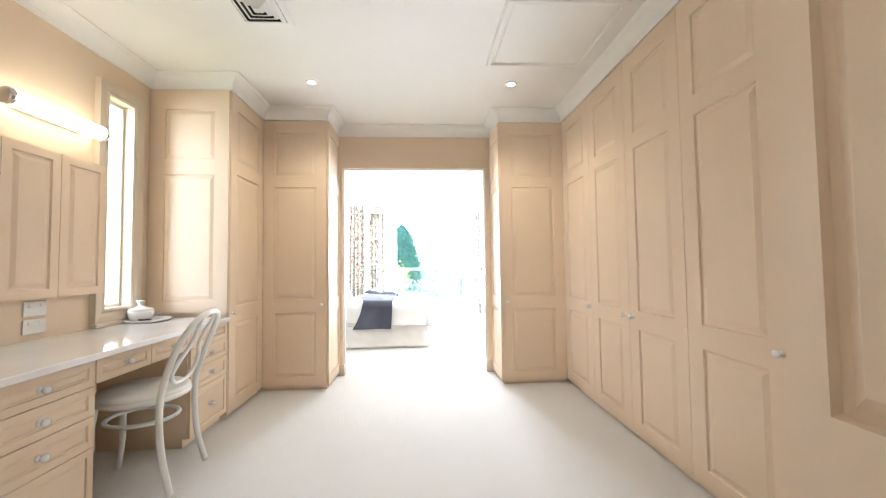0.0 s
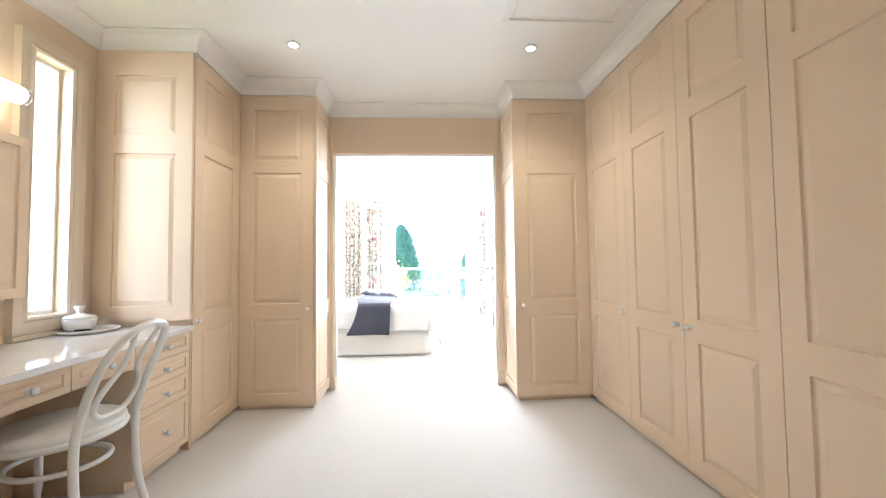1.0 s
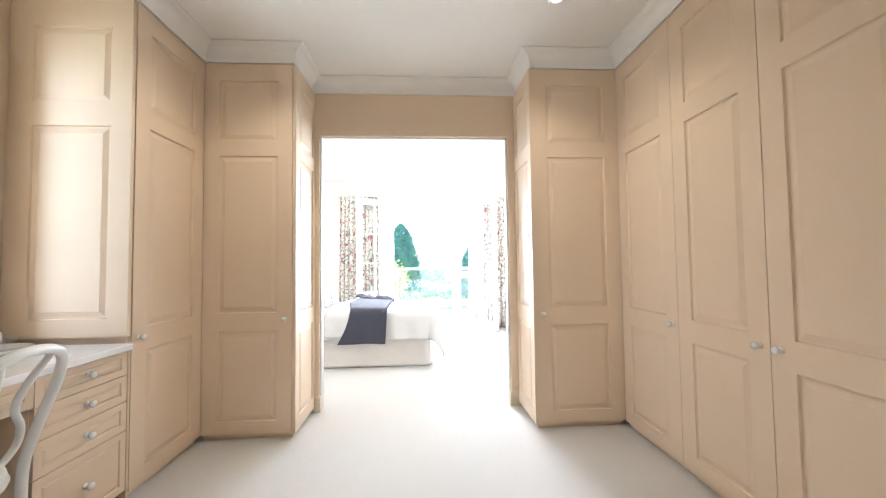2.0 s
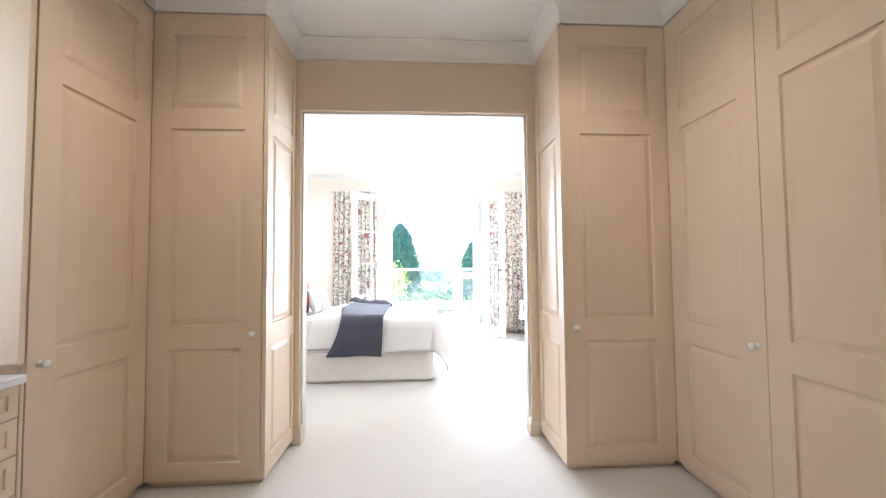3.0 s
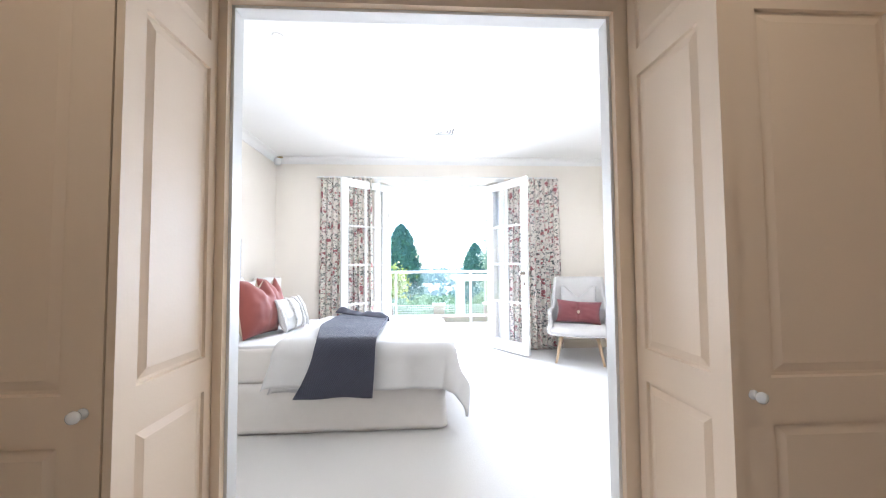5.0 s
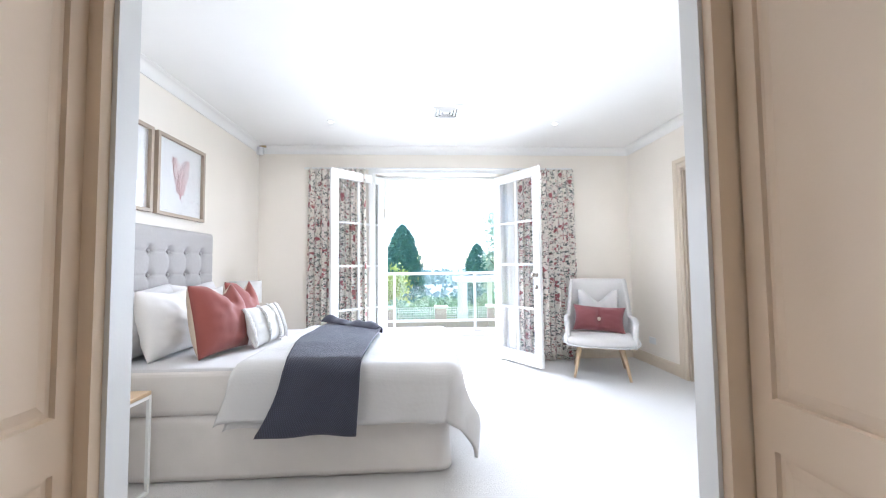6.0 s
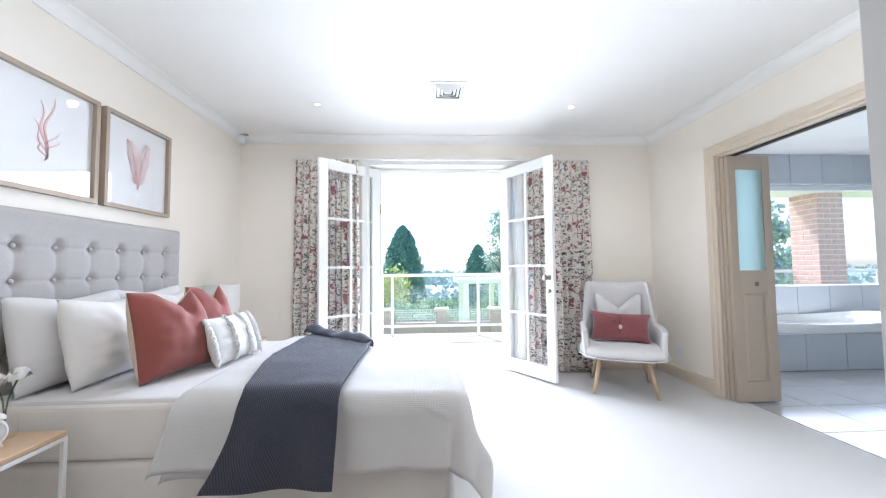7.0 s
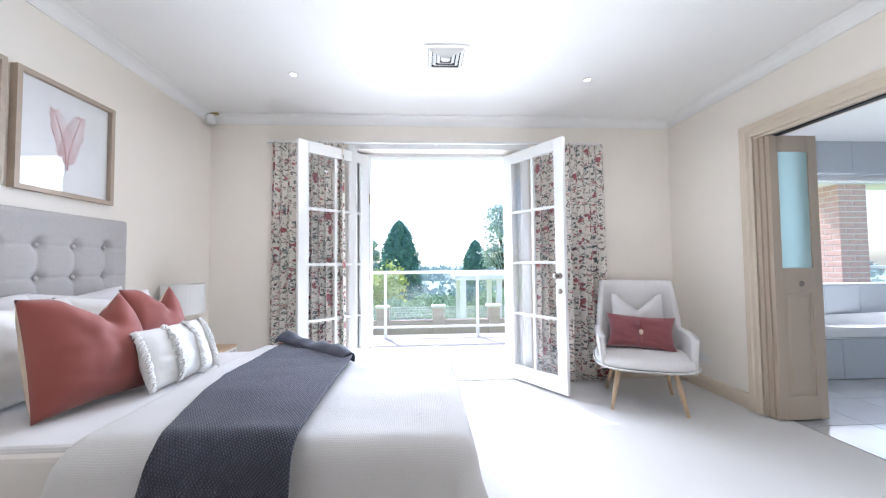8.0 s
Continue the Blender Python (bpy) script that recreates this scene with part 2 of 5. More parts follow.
def panel_field(x0, z0, x1, z1, rings=RINGS):
    """The raised field of one recess: a bevelled tablet on the recess's floor."""
    bm = bmesh.new()
    (i0, d0), (i1, d1) = rings[2], rings[3]
    rows = [[bm.verts.new(q) for q in ((x0 + i, d, z0 + i), (x1 - i, d, z0 + i), (x1 - i, d, z1 - i), (x0 + i, d, z1 - i))] for i, d in ((i0, d0 - 0.0002), (i1, d1 + 0.001), (i1 + 0.003, d1))]
    for r0, r1 in zip(rows, rows[1:]):
        for i in range(4):
            bm.faces.new((r0[i], r0[(i + 1) % 4], r1[(i + 1) % 4], r1[i]))
    bm.faces.new(rows[2])
    bm.faces.new(rows[0][::-1])
    return bm


# ---- plan ----
XL, XR = -1.98, 1.357             # dressing room: window wall, wardrobe fronts
Y0, YB, YO, YO2 = -0.34, 3.44, 3.866, 3.95   # entrance wall, back cabinets, opening wall
CL, CR, XT, YC = -0.842, 0.763, -1.405, 2.87             # inner corners of the back cabinets
OL, OR, OH = -0.788, 0.688, 2.109  # opening to the bedroom
CD, CB = 2.545, 2.535               # ceilings
BL, BR, YF = -1.97, 2.475, 7.385    # bedroom
FL, FR, FH = -0.525, 0.865, 2.225  # french door opening, set deep in a wider reveal
RL, RR = FL - 0.11, FR + 0.11
EY0, EY1, EH = 4.75, 6.44, 2.045    # opening to the ensuite
TOP = 2.44                        # top of the cabinets

# ---- floors, walls, ceilings ----
structure("floor", bx(-2.1, BR + 0.096, -1.8, YF + 0.02, -0.12, 0), M_CARPET, "cream cut-pile carpet through both rooms", "carpet")
W = 0.12
bm = bmesh.new()
wy0, wy1, wz0, wz1 = 2.472, 2.672, 0.855, 2.215
box(bm, XL - W, XL, Y0, wy0, 0, CD)
box(bm, XL - W, XL, wy1, YO, 0, CD)
box(bm, XL - W, XL, wy0, wy1, 0, wz0)
box(bm, XL - W, XL, wy0, wy1, wz1, CD)
structure("wall_dressing_west", bm, M_WALL_D, "cream painted wall with a tall narrow window", "wall")
structure("wall_dressing_east", bx(XR + 0.6, XR + 0.6 + W, Y0, YO, 0, CD), M_WALL_D, "cream painted wall behind the wardrobes", "wall")
bm = bmesh.new()
box(bm, XL - W, OL, YO, YO2, 0, CB + 0.2)
box(bm, OR, BR + W, YO, YO2, 0, CB + 0.2)
box(bm, OL, OR, YO, YO2, OH, CB + 0.2)
structure("wall_between", bm, M_WALL_D, "cream wall with a wide open doorway", "wall")
# bedroom face in the bedroom's paint; white reveals, jambs greyed for shade
bm = bmesh.new()
box(bm, BL, OL, YO2, YO2 + 0.01, 0, CB)
box(bm, OR, BR, YO2, YO2 + 0.01, 0, CB)
box(bm, OL, OR, YO2, YO2 + 0.01, OH, CB)
structure("wall_bedroom_south", bm, M_WALL_B, "off-white plaster face of the doorway wall", "wall")
dl = thing("doorway_lining", pose(0, 0, 0), "white painted lining of the doorway", "door lining", kind="structure")
part("jamb", bx(OL, OL + 0.012, YO + 0.03, YO2 + 0.014, 0, OH), M_JAMB_SHADE, dl)
part("jamb", bx(OR - 0.012, OR, YO + 0.03, YO2 + 0.014, 0, OH), M_JAMB_SHADE, dl)
part("head", bx(OL + 0.012, OR - 0.012, YO + 0.03, YO2 + 0.014, OH - 0.012, OH), M_WHITE, dl)
structure("ceiling_dressing", bx(XL - W, XR + 0.8, Y0 - W, YO, CD, CD + 0.1), M_WHITE, "white plaster ceiling", "ceiling")
structure("ceiling_bedroom", bx(BL - W, BR + W, YO2, YF + 0.25, CB, CB + 0.1), M_WHITE, "white plaster ceiling", "ceiling")
structure("wall_bedroom_west", bx(BL - W, BL, YO2, YF + 0.25, 0, CB), M_WALL_B, "off-white plaster wall behind the bed", "wall")
bm = bmesh.new()
box(bm, BL, RL, YF, YF + 0.25, 0, CB)
box(bm, RR, BR + W, YF, YF + 0.25, 0, CB)
box(bm, RL, RR, YF, YF + 0.25, FH, CB)
structure("wall_bedroom_north", bm, M_WALL_B, "off-white plaster wall with french doors", "wall")
bm = bmesh.new()
box(bm, BR, BR + W, EY1, YF, 0, CB)
box(bm, BR, BR + W, YO2, EY0, 0, CB)
box(bm, BR, BR + W, EY0, EY1, EH, CB)
structure("wall_bedroom_east", bm, M_WALL_B, "off-white plaster wall with a wide ensuite doorway", "wall")
# entrance wall and hall behind the camera's start
bm = bmesh.new()
box(bm, XL - W, -0.36, Y0 - W, Y0, 0, CD)
box(bm, 0.62, XR + 0.72, Y0 - W, Y0, 0, CD)
box(bm, -0.36, 0.62, Y0 - W, Y0, 2.06, CD)
structure("wall_dressing_south", bm, M_WALL_D, "cream wall with the entrance doorway", "wall")
bm = bmesh.new()
box(bm, -1.2, -1.1, -1.8, Y0 - W, 0, CD)
box(bm, 1.1, 1.2, -1.8, Y0 - W, 0, CD)
box(bm, -1.2, 1.2, -1.9, -1.8, 0, CD)
structure("wall_hall", bm, M_WALL_D, "plain cream hall walls", "wall")
structure("ceiling_hall", bx(-1.2, 1.2, -1.9, Y0 - W, CD, CD + 0.1), M_WHITE, "plain white hall ceiling", "ceiling")


def cove(h, w, z):
    curve = [(0.012 + (w - 0.024) * (1 - math.cos(a)), z - 0.012 - (h - 0.024) * (1 - math.sin(a))) for a in np.linspace(0.05, 1.5, 8)]
    return [(0, z - h), (0.010, z - h), (0.010, z - h + 0.008), *curve, (w - 0.006, z - 0.008), (w, z - 0.006), (w, z), (0, z)]


structure("cornice_dressing", sweep([(XR, Y0), (XR, YB), (CR, YB), (CR, YO), (CL, YO), (CL, YB), (XT, YB), (XT, YC), (XL, YC), (XL, Y0)], cove(0.104, 0.09, CD - 0.0005)), M_WHITE, "white plaster cornice over wardrobes and walls", "cornice")
structure("cornice_bedroom", sweep([(BR, YO2 + 0.01), (BR, YF), (BL, YF), (BL, YO2 + 0.01)], cove(0.08, 0.08, CB - 0.0005)), M_WHITE, "white plaster cornice", "cornice")

# ---- cabinets ----
RISE = [(0.115, 0.685), (0.80, 1.82), (1.92, 2.32)]    # heights of the three fields of a tall door


def knob(parent, at, mat=None, r=0.0155):
    """A turned round knob that points along -y."""
    bm = lathe([(0.013, 0), (0.013, 0.003), (0.006, 0.006), (0.006, 0.014), (r * 0.75, 0.017), (r, 0.025), (r * 0.9, 0.032), (r * 0.5, 0.036), (0.001, 0.037)], 18)
    return part("knob", bm, mat or M_CERAMIC, parent, "white ceramic knob", pose(*at, 90), smooth=True)


def tall_cabinet(name, m, doors, depth, label, plinth=0.035, group=""):
    """Front at local y = 0, facing -y, x from 0. doors: (width, knob side or '')."""
    cab = thing(name, m, label, "wardrobe", group)
    total = sum(d[0] for d in doors)
    part("body", bx(0.001, total - 0.001, 0.023, depth, plinth, TOP), M_CAB, cab)
    part("plinth", bx(0.002, total - 0.002, 0.03, depth, 0.0, plinth), M_CAB, cab)
    x = 0.0
    for w, side in doors:
        g = 0.0018
        fx = 0.095 if w > 0.4 else 0.07
        fields = [(fx, a - plinth, w - 2 * g - fx, b - plinth) for a, b in RISE]
        d = part("door", panel_front(w - 2 * g, TOP - plinth - 0.006, 0.021, fields), M_CAB, cab, "", pose(x + g, 0, plinth + 0.003))
        for f in fields:
            part("raised_panel", panel_field(*f), M_CAB, d)
        if side:
            knob(d, ((w - 0.045) if side == "r" else 0.042, 0, 0.758 - plinth))
        x += w
    return cab


EAST = "full-height cream painted wardrobe with panelled doors"
y = YB
for i, ws in enumerate([[(0.55, "r")], [(0.52, "r"), (0.525, "l")], [(0.535, "r"), (0.53, "l")], [(0.5, "r"), (0.5, "l")]]):
    tall_cabinet("wardrobe", pose(XR, y, 0, 0, 0, -90), ws, 0.58, EAST, group="east wardrobes")
    y -= sum(w for w, _ in ws)
tall_cabinet("wardrobe", pose(XT, YB, 0), [(CL - XT, "r")], 0.38, "narrow full-height cream wardrobe beside the doorway", group="doorway wardrobes")
tall_cabinet("wardrobe", pose(CR, YB, 0), [(XR - CR, "l")], 0.38, "narrow full-height cream wardrobe beside the doorway", group="doorway wardrobes")
tall_cabinet("tall_cupboard", pose(XT, YC, 0, 0, 0, 90), [(YB - YC, "l")], 0.57, "full-height cream cupboard at the end of the dressing table")
# panelled cheeks
for name, m, w, flds, lab in (("end_panel", pose(XL + 0.002, YC - 0.025, 0.775), 0.57, [(0.11, 0.085, 0.475, 1.02), (0.11, 1.135, 0.475, 1.51)], "cream panelled side of the tall cupboard above the worktop"),
                              ("end_panel", pose(CL + 0.022, YB + 0.004, 0.035, 0, 0, 90), 0.43, [(0.072, a - 0.035, 0.378, b - 0.035) for a, b in RISE], "cream panelled side of the wardrobe in the doorway"),
                              ("end_panel", pose(CR - 0.022, YO - 0.006, 0.035, 0, 0, -90), 0.43, [(0.052, a - 0.035, 0.358, b - 0.035) for a, b in RISE], "cream panelled side of the wardrobe in the doorway")):
    h = TOP - m.translation.z - 0.004
    pn = thing(name, m, lab, "panel")
    part("frame", panel_front(w, h, 0.021, flds), M_CAB, pn)
    for f in flds:
        part("raised_panel", panel_field(*f), M_CAB, pn)

# ---- dressing table ----
XC = -1.41        # drawer fronts


def drawer_unit(m, w, rows, depth, label):
    unit = thing("drawer_unit", m, label, "drawers", "dressing table drawers")
    z0, z1 = rows[0][0], rows[-1][1]
    part("body", bx(0.001, w - 0.001, 0.02, depth, z0 - 0.0, z1 + 0.0), M_CAB, unit)
    if z0 < 0.2:
        part("plinth", bx(0.004, w - 0.004, 0.045, depth, 0.0, z0), M_CAB, unit)
    for a, b in rows:
        f = 0.03
        d = part("drawer", panel_front(w - 0.004, b - a - 0.004, 0.019, [(f, f, w - 0.004 - f, b - a - 0.004 - f)], ((0, 0), (0.003, 0.006), (0.008, 0.006), (0.016, 0.0015)), fields=True), M_CAB, unit, "", pose(0.002, 0, a + 0.002))
        knob(d, (w / 2, 0.0, (b - a) / 2))
    return unit


ROWS4 = [(0.055, 0.335), (0.335, 0.47), (0.47, 0.595), (0.595, 0.712)]
for y0, w in ((2.43, 0.425), (1.283, 0.48), (0.803, 0.48)):
    drawer_unit(pose(XC, y0, 0, 0, 0, 90), w, ROWS4, 0.55, "cream painted four-drawer unit under the white worktop")
for y0, w in ((1.764, 0.333), (2.097, 0.332)):
    drawer_unit(pose(XC, y0, 0, 0, 0, 90), w, [(0.60, 0.712)], 0.5, "shallow cream apron drawer over the knee space")
tagged(part("filler_post", bx(-1.979, XT - 0.002, 2.856, YC - 0.001, 0, 0.712, 0.002), M_CAB), "cream filler post beside the tall cupboard", "post")
tagged(part("back_panel", bx(XL + 0.001, XL + 0.02, 1.765, 2.429, 0, 0.712), M_CAB), "cream back panel of the knee space", "panel")
tagged(part("worktop", bx(XL + 0.001, XC + 0.035, 0.74, YC - 0.026, 0.714, 0.744, 0.004, 2), M_MARBLE), "polished white stone dressing table worktop", "worktop")

# bentwood chair, front towards local -x
chair = thing("bentwood_chair", pose(-1.446, 2.10, 0, 0, 0, 5), "white painted bentwood chair with round seat, at the dressing table", "chair")
part("seat", lathe([(0.165, 0.448), (0.200, 0.450), (0.205, 0.462), (0.202, 0.476), (0.19, 0.482), (0.1, 0.478), (0.001, 0.476)], 40), M_GLOSSW, chair, smooth=True)
part("seat_ring", tube([(0.195 * math.cos(a), 0.195 * math.sin(a), 0.447) for a in np.linspace(0, 2 * math.pi, 40, endpoint=False)], 0.016, 8, closed=True), M_GLOSSW, chair, smooth=True)
for s in (-1, 1):
    part("leg", tube(smooth_path([(-0.155, 0.10 * s, 0.45), (-0.17, 0.115 * s, 0.30), (-0.175, 0.122 * s, 0.15), (-0.205, 0.142 * s, 0.0)]), [0.017] * 6 + [0.015] * 6 + [0.012] * 7, 12), M_GLOSSW, chair, smooth=True)
half = [(0.225, -0.172, 0.0), (0.185, -0.165, 0.16), (0.168, -0.165, 0.32), (0.172, -0.166, 0.48), (0.212, -0.172, 0.62), (0.26, -0.165, 0.74), (0.308, -0.115, 0.835)]
loop = half + [(0.325, 0.0, 0.868)] + [(x, -y, z) for x, y, z in half[::-1]]
part("back_frame", tube(smooth_path(loop), 0.0155, 12), M_GLOSSW, chair, smooth=True)
inner = [(0.312, -0.075, 0.845), (0.272, -0.048, 0.76), (0.24, -0.05, 0.69), (0.214, -0.10, 0.62), (0.192, -0.115, 0.56), (0.183, -0.075, 0.515), (0.18, 0.0, 0.503)]
inner = inner + [(x, -y, z) for x, y, z in inner[-2::-1]]
part("back_loop", tube(smooth_path(inner), 0.0105, 10), M_GLOSSW, chair, smooth=True)
part("stretcher_ring", tube([(0.160 * math.cos(a) - 0.002, 0.140 * math.sin(a), 0.33) for a in np.linspace(0, 2 * math.pi, 40, endpoint=False)], 0.0105, 8, closed=True), M_GLOSSW, chair, smooth=True)

# wall cabinet, tube light, sockets
cab = thing("wall_cabinet", pose(XL + 0.045, 1.565, 0.955, 0, 0, 90), "shallow cream wall cabinet with panelled doors", "cabinet")
part("body", bx(0, 0.872, 0.018, 0.044, 0, 0.785), M_CAB, cab)
for i in range(3):
    part("door", panel_front(0.287, 0.779, 0.017, [(0.045, 0.045, 0.242, 0.734)], fields=True), M_CAB, cab, "", pose(0.002 + i * 0.2905, 0, 0.003))
tl = thing("wall_light", pose(XL, 2.11, 1.927), "lit tubular wall light over the wall cabinet", "wall light")
part("tube", lathe([(0.038, -0.25), (0.042, -0.247), (0.042, 0.247), (0.038, 0.25)], 24, m=pose(0.065, 0, 0, 90)), M_TUBE, tl, "glowing opal tube", smooth=False)
for s in (-1, 1):
    part("end_cap", lathe([(0.03, 0), (0.044, 0.002), (0.044, 0.018), (0.034, 0.026), (0.001, 0.028)], 20, m=pose(0.065, 0.25 * s, 0, -90 * s)), M_CHROME, tl, "chrome end cap", smooth=True)
part("mounting_plate", bx(0.0005, 0.03, -0.2, 0.2, -0.03, 0.03, 0.004), M_GLOSSW, tl)
for z in (0.905, 0.815):
    so = thing("wall_socket", pose(XL, 2.07, z), "off-white wall socket plate above the worktop", "socket", "wall sockets")
    part("plate", bx(0.0005, 0.009, -0.057, 0.057, -0.037, 0.037, 0.003, 2), M_GLOSSW, so)
    for s in (-1, 1):
        part("rocker", bx(0.008, 0.013, 0.028 * s - 0.009, 0.028 * s + 0.009, 0.008, 0.026, 0.002), M_GLOSSW, so)

# narrow window
win = thing("window_1", pose(XL, 0, 0), "tall narrow cream framed sash window", "window", kind="structure")
part("casing", sweep([(2.472, 0.855), (2.672, 0.855), (2.672, 2.215), (2.472, 2.215)][::-1], [(0, 0.0), (0, 0.022), (0.012, 0.03), (0.026, 0.024), (0.05, 0.03), (0.08, 0.034), (0.085, 0.0)]), M_TRIM, win, m=Matrix(((0, 0, 1, 0), (1, 0, 0, 0), (0, 1, 0, 0), (0, 0, 0, 1))))
part("sash", sweep([(2.472, 0.855), (2.672, 0.855), (2.672, 2.215), (2.472, 2.215)], [(0, -0.08), (0, -0.045), (0.02, -0.04), (0.026, -0.05), (0.026, -0.08)]), M_GLOSSW, win, "white window sash", m=Matrix(((0, 0, 1, 0), (1, 0, 0, 0), (0, 1, 0, 0), (0, 0, 0, 1))))
part("pane", bx(-0.068, -0.064, 2.485, 2.66, 0.87, 2.2), M_GLASS, win, "clear glass pane").visible_shadow = False
part("sill", bx(0.0005, 0.045, 2.385, 2.76, 0.746, 0.772, 0.004), M_TRIM, win)

# tray with covered jar and glasses
tray = thing("tray", pose(-1.845, 2.68, 0.7445), "oval white tray on the worktop", "tray")
part("dish", lathe([(0.10, 0), (0.125, 0.004), (0.135, 0.018), (0.13, 0.02), (0.12, 0.009), (0.001, 0.008)], 40), M_CERAMIC, tray, smooth=True)
jar = thing("lidded_jar", pose(-1.885, 2.67, 0.7535) @ Matrix.Scale(1.3, 4), "white lidded jar on the tray", "jar")
part("bowl", lathe([(0.03, 0), (0.048, 0.006), (0.055, 0.03), (0.056, 0.05), (0.05, 0.052), (0.001, 0.05)], 28), M_CERAMIC, jar, smooth=True)
part("lid", lathe([(0.056, 0.053), (0.05, 0.062), (0.02, 0.07), (0.011, 0.075), (0.011, 0.082), (0.02, 0.1), (0.018, 0.104), (0.001, 0.105)], 28), M_CERAMIC, jar, smooth=True)
for x, y in ((-1.80, 2.715), (-1.785, 2.655)):
    cup = thing("glass_tumbler", pose(x, y, 0.7535), "small clear glass tumbler on the tray", "glass", "glasses on the tray")
    part("wall", lathe([(0.021, 0), (0.023, 0.002), (0.026, 0.058), (0.0245, 0.058), (0.021, 0.008), (0.001, 0.007)], 22), M_GLASS, cup, smooth=True)
tagged(part("black_pen", tube([(-1.85, 2.60, 0.765), (-1.79, 2.63, 0.765)], 0.005, 8), M_DARK), "small black stick lying on the tray", "pen")


# ---- ceiling fittings ----
def diffuser(x, y, z, label):
    v = thing("ceiling_vent", pose(x, y, z), label, "ceiling vent", "ceiling vents")
    part("frame", sweep([(-0.15, -0.15), (0.15, -0.15), (0.15, 0.15), (-0.15, 0.15)], [(0, -0.001), (0, -0.006), (0.03, -0.008), (0.03, -0.001)]), M_WHITE, v)
    # near-black sheet in place of the shaded depth above the louvres
    part("duct_shade", bx(-0.12, 0.12, -0.12, 0.12, -0.004, -0.0015), M_DARK, v, "dark sheet for the unlit hollow behind the louvres")
    for i in range(4):
        r = 0.117 - i * 0.028
        part("louvre", sweep([(-r, -r), (r, -r), (r, r), (-r, r)], [(0, -0.006), (0.004, -0.006), (0.022, -0.021), (0.018, -0.023)]), M_WHITE, v)
    part("centre", bx(-0.022, 0.022, -0.022, 0.022, -0.02, -0.012), M_WHITE, v)


diffuser(-0.87, 2.08, CD, "square white louvred ceiling vent in the dressing room")
diffuser(0.167, 6.315, CB, "square white louvred ceiling vent in the bedroom")


def downlight(x, y, z, watts, color=WARM, cone=125, size=1.0):
    d = thing("downlight", pose(x, y, z) @ Matrix.Scale(size, 4), "round recessed ceiling downlight, lit", "downlight", "downlights")
    part("rim", lathe([(0.032, -0.001), (0.046, -0.001), (0.046, -0.004), (0.040, -0.008), (0.032, -0.006)], 28), M_GLOSSW, d, smooth=True)
    part("lens", lathe([(0.026, -0.0064), (0.026, -0.0075), (0.001, -0.0085)], 24), M_LED, d, "glowing lens")
    lamp("downlight_beam", "SPOT", look((x, y, z - 0.02), (x, y, 0)), watts, color, cone=cone)


downlight(-0.825, 2.922, CD, 4.4)
downlight(0.748, 2.905, CD, 4.4)
for x, y in ((-0.942, 6.583), (1.281, 6.581), (-0.955, 4.763), (1.28, 4.763)):
    downlight(x, y, CB, 7.8 if y > 6 else 5.0, (1.0, 0.94, 0.86), 165, 0.75)
for yy in (1.97, 2.11, 2.25):
    lamp("tube_glow", "POINT", pose(XL + 0.13, yy, 1.927), 0.06, WARM, radius=0.04)
hatch = thing("ceiling_hatch", pose(0.84, 2.283, CD), "square white ceiling hatch with moulded frame", "hatch")
part("frame", sweep([(-0.345, -0.345), (0.345, -0.345), (0.345, 0.345), (-0.345, 0.345)], [(0, -0.001), (0, -0.012), (0.01, -0.022), (0.03, -0.022), (0.036, -0.012), (0.05, -0.010), (0.05, -0.001)]), M_WHITE, hatch)
part("panel", bx(-0.293, 0.293, -0.293, 0.293, -0.010, -0.001), M_WHITE, hatch)

# ---- entrance door, standing open beside the camera's start ----
door = thing("door_1", pose(0.60, 0.592, 0.012, 0, 0, -90), "open cream painted panelled entrance door", "door", kind="structure")
part("leaf", panel_front(0.79, 2.035, 0.036, [(0.055, 0.2, 0.735, 0.74), (0.055, 0.875, 0.735, 1.95)], ((0, 0), (0.006, 0.012), (0.02, 0.014), (0.04, 0.004)), fields=True), M_CAB, door)
part("architrave", sweep([(-0.36, 0.0), (-0.36, 2.06), (0.62, 2.06), (0.62, 0.0)], [(0, 0), (0, 0.014), (0.07, 0.02), (0.07, 0)], closed=False), M_TRIM, m=Matrix(((1, 0, 0, 0), (0, 0, 1, Y0), (0, 1, 0, 0), (0, 0, 0, 1))))
tagged(bpy.data.objects["architrave"], "cream painted door surround", "architrave", kind="structure")

# ---- skirtings ----
SK = [(0, 0), (0.016, 0), (0.016, 0.075), (0.012, 0.088), (0.014, 0.094), (0.009, 0.108), (0, 0.115)]
structure("baseboard_bedroom_north_west", sweep([(RL - 0.07, YF), (BL, YF), (BL, YO2 + 0.01), (OL - 0.005, YO2 + 0.01)], SK, False), M_TRIM, "beige painted skirting board", "skirting")
structure("baseboard_bedroom_north_east", sweep([(BR, EY1 + 0.10), (BR, YF), (RR + 0.07, YF)], SK, False), M_TRIM, "beige painted skirting board", "skirting")
structure("baseboard_bedroom_south_east", sweep([(OR + 0.005, YO2 + 0.01), (BR, YO2 + 0.01), (BR, EY0 - 0.10)], SK, False), M_TRIM, "beige painted skirting board", "skirting")
structure("baseboard_doorway_west", sweep([(OL, YO2 - 0.02), (OL, YO), (CL + 0.022, YO)][::1], SK, False), M_TRIM, "beige painted skirting block", "skirting")
structure("baseboard_doorway_east", sweep([(CR - 0.022, YO), (OR, YO), (OR, YO2 - 0.02)], SK, False), M_TRIM, "beige painted skirting block", "skirting")

